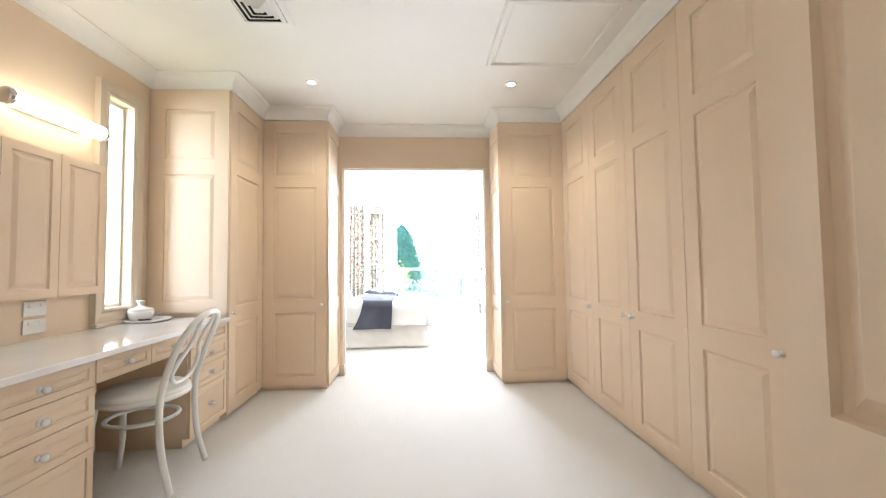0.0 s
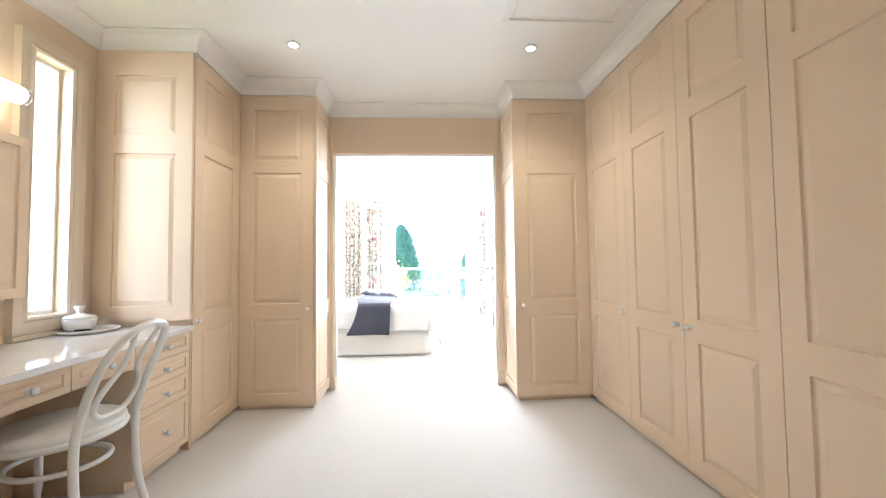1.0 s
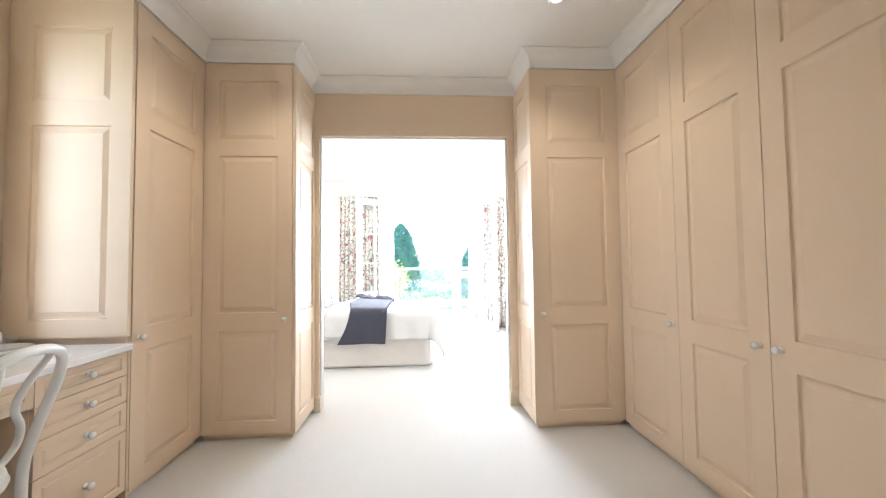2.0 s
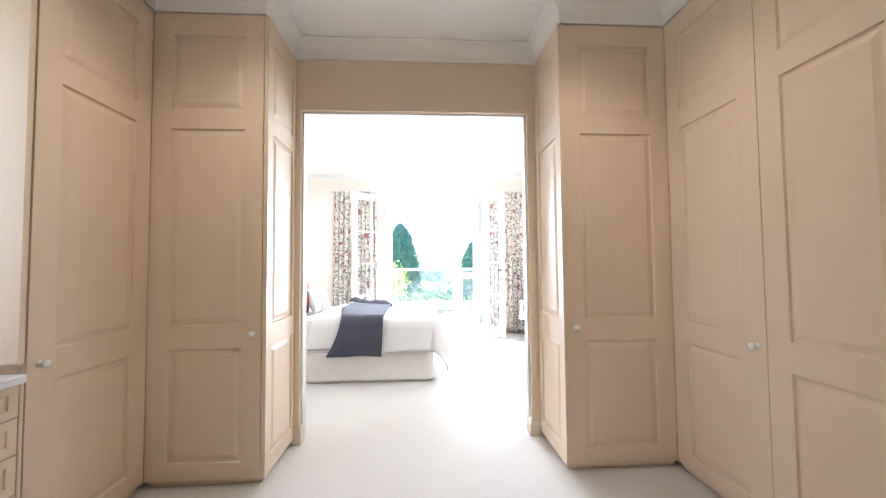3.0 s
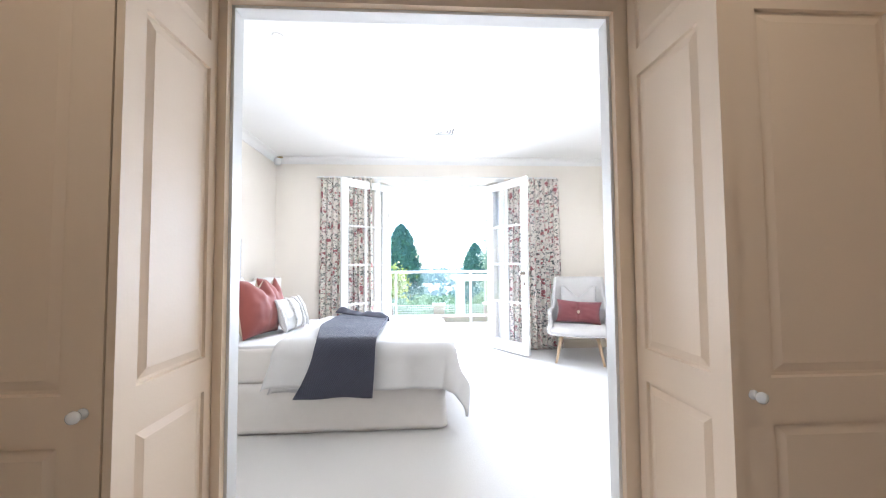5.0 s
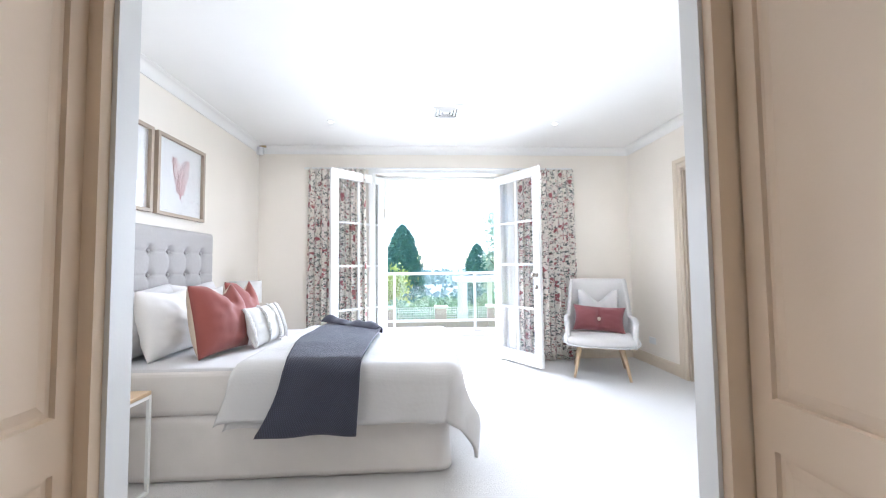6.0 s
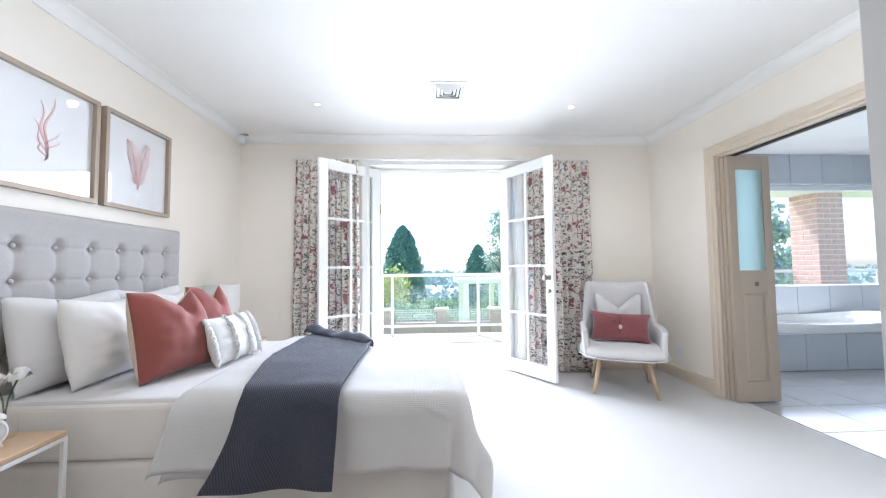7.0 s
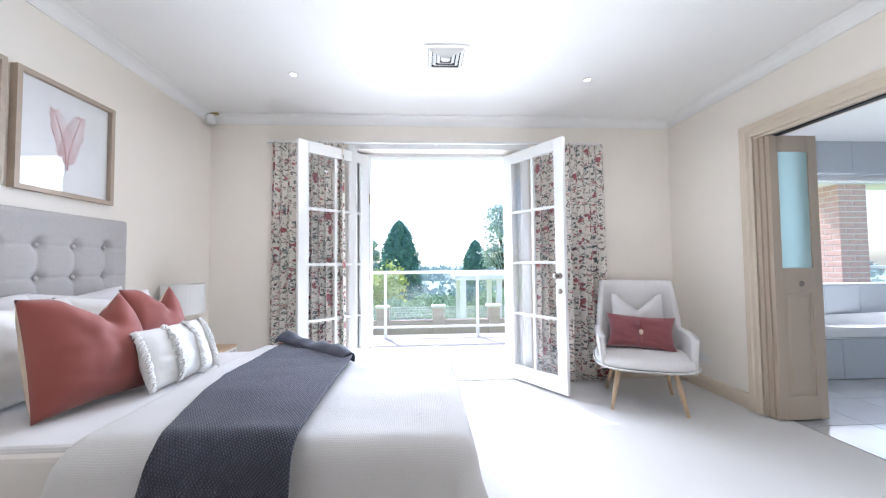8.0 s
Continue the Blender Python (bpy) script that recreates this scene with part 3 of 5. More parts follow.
# ---- bed ----
BX0, BX1, BY0, BY1 = -1.88, 0.085, 5.045, 6.30
hb = thing("headboard", pose(-1.968, 4.775, 0), "grey fabric headboard with rows of tufted buttons", "headboard")
HW, HH = 1.56, 1.415
ny, nz = 210, 140
BTN = [(0.222 + 0.195 * i, z) for i in range(7) for z in (1.238, 1.073, 0.908, 0.743)]
bm = bmesh.new()
grid = []
for j in range(nz + 1):
    row = []
    for i in range(ny + 1):
        yy, zz = HW * i / ny, 0.12 + (HH - 0.12) * j / nz
        e = min(yy, HW - yy, HH - zz)
        d = 0.085 - 0.03 * max(0, 1 - e / 0.035) ** 2
        for by, bz in BTN:
            q = (yy - by) ** 2 + (zz - bz) ** 2
            d -= 0.022 * math.exp(-q / 0.0007) + 0.006 * math.exp(-q / 0.006)
        for by in {b[0] for b in BTN}:
            if zz > 0.64 and zz < 1.28:
                d -= 0.004 * math.exp(-((yy - by) / 0.008) ** 2) + 0.006 * math.exp(-((yy - by) / 0.03) ** 2)
        for bz in (1.238, 1.073, 0.908, 0.743):
            d -= 0.0045 * math.exp(-((zz - bz) / 0.007) ** 2)
        row.append(bm.verts.new((d, yy, zz)))
    grid.append(row)
for j in range(nz):
    for i in range(ny):
        bm.faces.new((grid[j][i], grid[j][i + 1], grid[j + 1][i + 1], grid[j + 1][i]))
edge = [grid[0][i] for i in range(ny + 1)] + [grid[j][ny] for j in range(1, nz + 1)] + [grid[nz][i] for i in range(ny - 1, -1, -1)] + [grid[j][0] for j in range(nz - 1, 0, -1)]
back = [bm.verts.new((0, v.co.y, v.co.z)) for v in edge]
for k in range(len(edge)):
    bm.faces.new((edge[k], back[k], back[(k + 1) % len(edge)], edge[(k + 1) % len(edge)]))
bm.faces.new(back)
part("upholstery", bm, M_HEAD, hb, smooth=True)
for by, bz in BTN:
    part("button", lathe([(0.006, 0), (0.013, 0.002), (0.011, 0.007), (0.001, 0.009)], 12, m=pose(0.060, by, bz, 0, 90)), M_HEAD, hb, smooth=True)
for yy in (0.1, HW - 0.1):
    part("strut", bx(0.01, 0.05, yy - 0.03, yy + 0.03, 0, 0.125), M_DARK, hb)

bed = thing("bed", pose(0, 0, 0), "double bed with upholstered pale linen base and white mattress", "bed")


def valance(x0, x1, y0, y1, z0, z1, rad):
    """A fabric-covered base: rounded corners, shallow slack folds, a hem that flares a little."""
    loop = []
    for cx, cy, a0 in ((x1 - rad, y0 + rad, -90), (x1 - rad, y1 - rad, 0), (x0 + rad, y1 - rad, 90), (x0 + rad, y0 + rad, 180)):
        loop += [(cx, cy, radians(a0 + 90 * k / 6)) for k in range(7)]
    pts = []
    for k, (cx, cy, an) in enumerate(loop):
        q = Vector((cx + rad * math.cos(an), cy + rad * math.sin(an)))
        nx_, ny_, nan = loop[(k + 1) % len(loop)]
        e = Vector((nx_ + rad * math.cos(nan), ny_ + rad * math.sin(nan)))
        steps = max(1, int((e - q).length / 0.03))
        for j in range(steps):
            pts.append((q.lerp(e, j / steps), Vector((math.cos(an), math.sin(an)))))
    bm = bmesh.new()
    rows = []
    for j in range(13):
        v = j / 12
        row = []
        for p, d in pts:
            f = 0.010 * (1 - v) * noise.noise(Vector((p.x * 5, p.y * 5, v * 0.8))) + 0.005 * noise.noise(Vector((p.x * 13 + v * 3, p.y * 13, v * 3)))
            o = 0.010 * (1 - v) ** 2 + f - (0.012 * max(0.0, (v - 0.92) / 0.08) ** 2)
            row.append(bm.verts.new((p.x + d.x * o, p.y + d.y * o, z0 + (z1 - z0) * v)))
        rows.append(row)
    k = len(pts)
    for r0, r1 in zip(rows, rows[1:]):
        for i in range(k):
            bm.faces.new((r0[i], r0[(i + 1) % k], r1[(i + 1) % k], r1[i]))
    bm.faces.new(rows[0][::-1])
    bm.faces.new(rows[-1])
    return bm


part("base", valance(BX0, BX1, BY0, BY1, 0.012, 0.327, 0.07), M_BASE, bed, "pale linen covered bed base", smooth=True)
part("mattress", bx(BX0 + 0.005, BX1 - 0.01, BY0 + 0.002, BY1 - 0.005, 0.327, 0.575, 0.035, 4), M_BASE, bed, "mattress in a fitted sheet", smooth=False)
part("sheet", bx(BX0 + 0.012, BX1 - 0.02, BY0 + 0.012, BY1 - 0.015, 0.55, 0.582, 0.014, 2), M_LINEN, bed, "white sheet")


def drape(x0, x1, y0, y1, top, r, thick, wave=0.0, nx=60, nyy=90, skew=0.0, foot=True, seed=1, puff=0.0, out_by=0.0, sidle=(0.0, 0.0), lip=0.0, slant=0.0, late=False):
    """A cloth over the mattress, (x, y) laid flat; what lies beyond the edges hangs down."""
    bm = bmesh.new()
    uv = bm.loops.layers.uv.new("UVMap")
    ex, ey0, ey1 = BX1, BY0 - out_by, BY1 + out_by
    rows = []
    for i in range(nx + 1):
        row = []
        for j in range(nyy + 1):
            v = j / nyy
            b = y0 + (y1 + slant * (1 - i / nx) - y0) * v
            a = x0 + (x1 - x0) * i / nx + skew * (min(1.0, max(0.0, (v - 0.2) / 0.35)) if late else v) * (1 - i / nx)
            ox = max(0.0, a - ex) if foot else 0.0
            oy = max(0.0, ey0 - b) + max(0.0, b - ey1)
            s = math.hypot(ox, oy)
            out = r * math.sin(min(1.0, s / (r * 1.57)) * 1.57) if s else 0.0
            drop = r * (1 - math.cos(min(s / r, 1.57))) + max(0.0, s - 1.57 * r) if s else 0.0
            sgn = -1 if b < ey0 else 1
            u = i / nx
            px = min(a, ex) + (ox / s * out if s else 0) + min(1.0, max(0.0, ey0 - b) / 0.4) ** 2 * (sidle[0] * (1 - u) + sidle[1] * u)
            py = min(max(b, ey0), ey1) + (sgn * oy / s * out if s else 0)
            w = noise.noise(Vector((a * 3.1, b * 2.3, seed))) * 0.014 + noise.noise(Vector((a * 9, b * 8, seed + 5))) * 0.004
            hang = min(1.0, drop / 0.25)
            fold = wave * hang * (math.sin(a * 17 + seed) + 0.5 * math.sin(a * 31 + 2 * seed))
            corner = hang * 0.05 * min(1, ox / 0.1) * min(1, oy / 0.1)
            inx = min(1.0, max(0.0, (min(b - ey0, ey1 - b)) / 0.3)) if puff else 0
            z = top - 0.012 * (b - BY0) - drop + w * (1 - 0.5 * hang) + puff * inx
            if lip:
                d = (x1 - x0) * i / nx
                z -= lip * (1 - math.sqrt(max(0.0, 1 - max(0.0, 1 - d / lip) ** 2))) * (1 - 0.6 * hang)
            flare = 0.03 * hang * (drop / 0.3)
            row.append(bm.verts.new((px + (ox / s * (flare + fold + corner) if s and ox else 0), py + (sgn * oy / s * (flare + fold + corner) if s and oy else 0), max(z, 0.03))))
        rows.append(row)
    for i in range(nx):
        for j in range(nyy):
            f = bm.faces.new((rows[i][j], rows[i + 1][j], rows[i + 1][j + 1], rows[i][j + 1]))
            for lp, (di, dj) in zip(f.loops, ((0, 0), (1, 0), (1, 1), (0, 1))):
                lp[uv].uv = (x0 + (x1 - x0) * (i + di) / nx, y0 + (y1 - y0) * (j + dj) / nyy)
    return bm


def cloth_thing(name, bm, mat, label, category, thick):
    ob = tagged(part(name, bm, mat, smooth=True), label, category)
    so = ob.modifiers.new("thickness", "SOLIDIFY")
    so.thickness, so.offset = thick, 1.0
    return ob


cloth_thing("quilt", drape(-1.005, 0.47, BY0 - 0.31, BY1 + 0.30, 0.578, 0.06, 0.03, 0.008, nx=80, skew=-0.02, puff=0.012, sidle=(-0.10, 0.0), lip=0.03), M_DUVET, "white waffle-weave quilt spread over the bed", "quilt", 0.02)
# the head edge is turned back over the quilt
fo = part("turned_back_edge", drape(-1.025, -0.68, BY0 - 0.325, BY1 + 0.05, 0.610, 0.075, 0.03, 0.008, nx=50, skew=-0.02, foot=False, puff=0.012, out_by=0.012, sidle=(-0.11, 0.0), lip=0.045), M_DUVET, bpy.data.objects["quilt"], "turned-back head edge", smooth=True)
so = fo.modifiers.new("thickness", "SOLIDIFY")
so.thickness, so.offset = 0.016, 1.0
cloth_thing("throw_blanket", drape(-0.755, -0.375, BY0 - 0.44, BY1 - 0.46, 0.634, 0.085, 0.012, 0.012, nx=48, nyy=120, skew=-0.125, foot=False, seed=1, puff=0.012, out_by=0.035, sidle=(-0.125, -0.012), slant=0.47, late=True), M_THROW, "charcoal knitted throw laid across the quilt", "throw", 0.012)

# gathered far end of the throw: a low ruffled strip along its slanting end
bm = bmesh.new()
hem = []
for q in np.linspace(0, 1, 70):
    x_, y_ = -0.905 + 0.52 * q, BY1 + 0.02 - 0.475 * q + 0.02 * math.sin(q * 5.0)
    wv = 0.012 * math.sin(q * 17) + 0.007 * math.sin(q * 31 + 1)
    lift = 0.012 * math.sin(q * 9 + 1) + 0.006 * math.sin(q * 23)
    hem.append([bm.verts.new((x_ + 0.6 * dy, y_ + dy + wv * k, 0.644 - 0.004 * q + dz * 1.1 + lift * k)) for dy, dz, k in ((-0.055, 0.0, 0.1), (-0.036, 0.012, 0.5), (-0.014, 0.024, 1.0), (0.006, 0.028, 1.0), (0.022, 0.02, 1.0), (0.028, 0.004, 0.8), (0.024, -0.02, 0.5))])
for r0, r1 in zip(hem, hem[1:]):
    for k in range(6):
        bm.faces.new((r0[k], r0[k + 1], r1[k + 1], r1[k]))
hm = part("gathered_end", bm, M_THROWE, bpy.data.objects["throw_blanket"], "gathered end of the throw", smooth=True)
so = hm.modifiers.new("thickness", "SOLIDIFY")
so.thickness, so.offset = 0.008, 1.0


def cushion(w, h, t, chop=0.0, n=34, corner=0.045, notch=0.0, crease=0.0):
    """A plump square cushion standing in the xz plane, base at z = 0, front to -y."""
    bm = bmesh.new()
    sides = []
    for s in (-1, 1):
        rows = []
        for i in range(n + 1):
            row = []
            for j in range(n + 1):
                u, v = 2 * i / n - 1, 2 * j / n - 1
                f = max(0.0, (1 - abs(u) ** 2.6)) ** 0.55 * max(0.0, (1 - abs(v) ** 2.6)) ** 0.55
                pin = 1 - corner * (1 - abs(u) ** 2) * abs(v) ** 3
                pin2 = 1 - corner * (1 - abs(v) ** 2) * abs(u) ** 3
                x, z = u * w / 2 * pin2, (v * pin + 1) * h / 2
                if chop:
                    dent = 1.25 * chop * max(0.0, v) ** 1.5 * max(0.0, 1 - abs(u - notch) / 0.75)
                    z -= dent
                    f *= 1 - 0.5 * max(0, v) * math.exp(-((u - notch) / 0.2) ** 2)
                    x -= 0.16 * w * max(0.0, v) ** 1.6 * max(0.0, u) * (1 if notch > 0 else 0)
                wr = 0.010 * noise.noise(Vector((u * 3, v * 3, s + w * 9))) + crease * (noise.noise(Vector((u * 2.2 + v * 4.5, v * 2.0 - u * 3.5, w * 7 + s))) + 0.6 * abs(noise.noise(Vector((u * 6, v * 5, h * 11)))))
                row.append((x, s * (t / 2 * f) + wr * f, z))
            rows.append(row)
        sides.append(rows)
    vs = [[[bm.verts.new(p) for p in row] for row in rows] for rows in sides]
    for s in (0, 1):
        for i in range(n):
            for j in range(n):
                bm.faces.new((vs[s][i][j], vs[s][i + 1][j], vs[s][i + 1][j + 1], vs[s][i][j + 1]))
    bmesh.ops.remove_doubles(bm, verts=bm.verts, dist=0.0008)
    return bm


def place(x, y, z, yaw, lean):
    return pose(x, y + 0.015, z, 0, 0, yaw) @ pose(0, 0, 0, -lean)


M_FRINGE = material("white_cotton_fringe", (0.80, 0.79, 0.765), 0.9, 0.03, 8, 0.12, 60, sheen=0.2)
M_WAFFLE = material("white_rib_cotton", (0.72, 0.70, 0.675), 0.9, 0.03, 5, 0.15, 30, sheen=0.2)
for name, m, w, h, t, chop, mat, lab in (
        ("pillow", place(-1.735, 5.35, 0.588, 90, 10), 0.60, 0.43, 0.19, 0.02, M_LINEN, "plain white pillow leaning on the headboard"),
        ("pillow", place(-1.735, 5.87, 0.588, 90, 10), 0.60, 0.43, 0.19, 0.02, M_LINEN, "plain white pillow leaning on the headboard"),
        ("pillow", place(-1.585, 5.41, 0.588, 91, 11), 0.56, 0.41, 0.19, 0.02, M_WAFFLE, "white waffle-weave pillow in front of another pillow"),
        ("pillow", place(-1.585, 5.88, 0.588, 88, 11), 0.56, 0.41, 0.19, 0.02, M_WAFFLE, "white waffle-weave pillow in front of another pillow"),
        ("cushion", place(-1.30, 5.405, 0.588, 80, 11), 0.44, 0.435, 0.21, 0.085, M_PINK, "dusty rose velvet cushion with a chopped top"),
        ("cushion", place(-1.41, 5.93, 0.590, 86, 9), 0.39, 0.43, 0.16, 0.085, M_PINK, "dusty rose velvet cushion with a chopped top"),
        ("fringed_cushion", place(-1.135, 5.68, 0.592, 84, 20), 0.41, 0.27, 0.13, 0.0, M_FRINGE, "small white lumbar cushion with fringed bands")):
    c = thing(name, m, lab, "cushion" if "cushion" in name else "pillow", "pillows on the bed")
    nt, cr = (0.25 if name == "cushion" else 0.0), (0.007 if name == "pillow" else 0.003)
    part("cover", cushion(w, h, t, chop, notch=nt, crease=cr), mat, c, smooth=True)
    if name == "cushion":
        bm = cushion(w * 0.995, h * 0.995, t, chop, notch=nt, crease=cr)
        for v in bm.verts:
            v.co.y = v.co.y + 0.005 if v.co.y > -0.001 else 0.004
        part("back_cover", bm, M_BEIGE, c, "beige linen back", smooth=True)
    if name == "fringed_cushion":
        rr = random.Random(3)
        for u in (-0.185, -0.05, 0.055, 0.18):
            bm = bmesh.new()
            for k in range(2 * 46):
                zz = h * (0.03 + 0.94 * (k // 2) / 45)
                v = 2 * zz / h - 1
                f = max(0.02, (1 - abs(2 * u / w) ** 2.6)) ** 0.55 * max(0.0, 1 - abs(v) ** 2.6) ** 0.55
                yy = -t / 2 * f
                dx = rr.uniform(0.022, 0.040) * (1 if u > 0 else -1) * (1 if abs(u) > 0.1 or k % 2 else 0.7)
                up = rr.uniform(0.006, 0.014)
                tube([(u, yy, zz), (u + dx * 0.3, yy - up, zz + rr.uniform(-0.004, 0.008)), (u + dx * 0.7, yy - up * rr.uniform(0.7, 1.2), zz - rr.uniform(-0.004, 0.010)), (u + dx, yy - up * 0.2, zz - rr.uniform(0.0, 0.022))], [0.0035, 0.0042, 0.0038, 0.0022], 5, bm)
            part("fringe", bm, M_FRINGE, c, "tasselled fringe band", smooth=True)

# ---- bedside tables ----
for yc, lab in ((4.745, "bedside table with oak top and thin white metal frame"), (6.70, "oak-topped bedside table with thin white metal frame, under a lamp")):
    ns = thing("bedside_table", pose(-1.655 if yc < 5 else -1.72, yc, 0), lab, "bedside table", "bedside tables")
    part("tabletop", bx(-0.235, 0.235, -0.215, 0.215, 0.482, 0.502, 0.003), M_OAK, ns, "light oak top")
    for sx in (-1, 1):
        for sy in (-1, 1):
            part("leg", bx(sx * 0.227 - 0.008, sx * 0.227 + 0.008, sy * 0.207 - 0.008, sy * 0.207 + 0.008, 0, 0.4815, 0.001), M_GLOSSW, ns)
    for sx in (-1, 1):
        part("rail", bx(sx * 0.227 - 0.0078, sx * 0.227 + 0.0078, -0.198, 0.198, 0.466, 0.4812), M_GLOSSW, ns)
        part("foot_rail", bx(sx * 0.227 - 0.0078, sx * 0.227 + 0.0078, -0.198, 0.198, 0.0, 0.016), M_GLOSSW, ns)
    for sy in (-1, 1):
        part("rail", bx(-0.218, 0.218, sy * 0.207 - 0.0078, sy * 0.207 + 0.0078, 0.466, 0.4812), M_GLOSSW, ns)
tl = thing("table_lamp", pose(-1.82, 6.78, 0.5025), "white table lamp with a drum shade, unlit", "table lamp")
part("base", lathe([(0.07, 0), (0.072, 0.012), (0.02, 0.02), (0.014, 0.05), (0.014, 0.30), (0.001, 0.302)], 28), M_CERAMIC, tl, smooth=True)
part("shade", lathe([(0.143, 0.265), (0.145, 0.265), (0.145, 0.485), (0.143, 0.485), (0.142, 0.27)], 36), M_FRINGE, tl, "white fabric shade", smooth=False)
ck = thing("alarm_clock", pose(-1.545, 4.80, 0.5025, 0, 0, 50) @ Matrix.Scale(0.95, 4), "round white alarm clock with two bells", "clock")
part("case", lathe([(0.046, -0.02), (0.052, -0.014), (0.052, 0.018), (0.046, 0.024), (0.044, 0.018), (0.001, 0.018)], 32, m=pose(0, 0, 0.06, 90)), M_GLOSSW, ck, smooth=True)
part("dial", lathe([(0.043, 0.0185), (0.043, 0.0195), (0.001, 0.0195)], 32, m=pose(0, 0, 0.06, 90)), M_MAT, ck)
for a, l in ((60, 0.026), (-75, 0.034)):
    part("clock_hand", bx(-0.002, 0.002, -0.0215, -0.0205, 0, l), M_DARK, ck, "black hand", pose(0, 0, 0.06, 0, a, 0))
for s in (-1, 1):
    part("bell", lathe([(0.02, 0), (0.019, 0.008), (0.012, 0.015), (0.001, 0.018)], 18), M_GLOSSW, ck, "", pose(0.026 * s, 0, 0.108, 0, 22 * s), smooth=True)
    part("foot", tube([(0.03 * s, 0, 0.02), (0.036 * s, 0, 0.0)], 0.005, 8), M_GLOSSW, ck)
part("clock_loop", tube(smooth_path([(-0.024, 0, 0.12), (-0.016, 0, 0.142), (0.016, 0, 0.142), (0.024, 0, 0.12)]), 0.0025, 6), M_GLOSSW, ck)
vs = thing("flower_vase", pose(-1.60, 4.905, 0.5025), "clear glass bottle vase with white carnations", "vase")
part("bottle", lathe([(0.032, 0), (0.036, 0.004), (0.037, 0.07), (0.016, 0.11), (0.014, 0.15), (0.017, 0.155)], 24), M_GLASS, vs, smooth=True)
M_STEM = material("green_stem", (0.06, 0.10, 0.04), 0.7, 0.2, 30, 0)
M_PETAL = material("white_petal", (0.82, 0.82, 0.78), 0.8, 0.04, 60, 0.2)
rr = random.Random(7)
for dx, dy, dz in ((-0.03, -0.01, 0.20), (0.03, 0.015, 0.225), (0.0, 0.045, 0.21)):
    part("stem", tube(smooth_path([(0, 0, 0.02), (dx * 0.2, dy * 0.2, 0.13), (dx, dy, dz)]), 0.0025, 6), M_STEM, vs, "green stem", smooth=True)
    bm = bmesh.new()
    for k in range(60):
        d = Vector((rr.gauss(0, 1), rr.gauss(0, 1), abs(rr.gauss(0, 1)) * 0.8)).normalized() * rr.uniform(0.012, 0.032)
        a = d.orthogonal().normalized() * 0.011
        b = d.cross(a).normalized() * 0.011
        c = Vector((dx, dy, dz)) + d
        f = [bm.verts.new(c + q) for q in (-a - b * 0.3, a - b * 0.3, a * 0.8 + b + d * 0.2, -a * 0.8 + b + d * 0.2)]
        bm.faces.new(f)
    part("blossom", bm, M_PETAL, vs, "ruffled white blossom")

# ---- pictures ----
M_FRAME = material("pale_oak_frame", (0.42, 0.34, 0.26), 0.5, 0.1, 20, 0.08, 80)
for y0, kind in ((5.087, "frond"), (5.698, "fan")):
    pc = thing("picture_frame", pose(BL + 0.001, y0, 1.51), "pale oak framed print of red coral behind glass" if kind == "fan" else "pale oak framed print of a red seaweed frond behind glass", "picture", "pictures over the bed")
    w, h = 0.567, 0.602
    mm = Matrix(((0, 0, 1, 0), (1, 0, 0, 0), (0, 1, 0, 0), (0, 0, 0, 1)))
    part("frame", sweep([(0, 0), (w, 0), (w, h), (0, h)], [(0, 0.0), (0, 0.036), (0.024, 0.036), (0.024, 0.0)]), M_FRAME, pc, m=mm)
    part("print", bx(0.006, 0.010, 0.022, w - 0.022, 0.022, h - 0.022), M_MAT, pc, "white paper")
    bm = bmesh.new()
    rr = random.Random(11)
    cx, cz = w / 2, 0.17
    if kind == "fan":
        for s, lift in ((-1, 0.0), (1, 0.012)):
            spine = smooth_path([(0, cz - 0.02, 0.004 * s), (0, cz + 0.08, 0.012 * s), (0, cz + 0.19, 0.042 * s), (0, cz + 0.285 + lift, 0.078 * s)], 9)
            pts = [(0.0118, cx + q.z, q.y) for q in spine]
            tube(pts, [0.0018] * 12 + [0.0012] * (len(pts) - 12), 4, bm)
            for k, p in list(enumerate(pts))[4:]:
                f = k / len(pts)
                L = (0.05 * math.sin(min(1.0, f * 0.95 + 0.12) * 2.9) + 0.014) * rr.uniform(0.85, 1.12)
                for side in (-1, 1):
                    rise = 0.55 + 0.25 * f + rr.uniform(-0.06, 0.06)
                    tube([(0.0116, p[1], p[2]), (0.0116, p[1] + side * L * 0.45, p[2] + L * 0.10 * rise), (0.0116, p[1] + side * L * 0.8, p[2] + L * 0.42 * rise), (0.0116, p[1] + side * L * 0.98, p[2] + L * 0.85 * rise)], [0.0009, 0.0014, 0.0012, 0.0004], 3, bm)
    else:
        for a, L in ((-0.35, 0.2), (-0.12, 0.3), (0.1, 0.34), (0.38, 0.17), (0.6, 0.12), (-0.6, 0.1)):
            pts = [(0.0118, cx + math.sin(a * q) * L * q + 0.015 * math.sin(q * 9), cz + L * q) for q in np.linspace(0, 1, 14)]
            tube(pts, [0.001 + 0.007 * math.sin(3.0 * q + 0.1) * (0.5 if abs(a) > 0.2 else 1) for q in np.linspace(0, 1, 14)], 4, bm)
    for v in bm.verts:
        v.co.x = 0.0115 + max(-0.001, min(0.001, v.co.x - 0.0116))
    part("coral_drawing", bm, M_CORAL if kind == "fan" else M_PALE_PRINT, pc, "pale red coral drawing")
    part("pane", bx(0.022, 0.024, 0.023, w - 0.023, 0.023, h - 0.023), M_GLASS, pc, "reflecting glass").visible_shadow = False

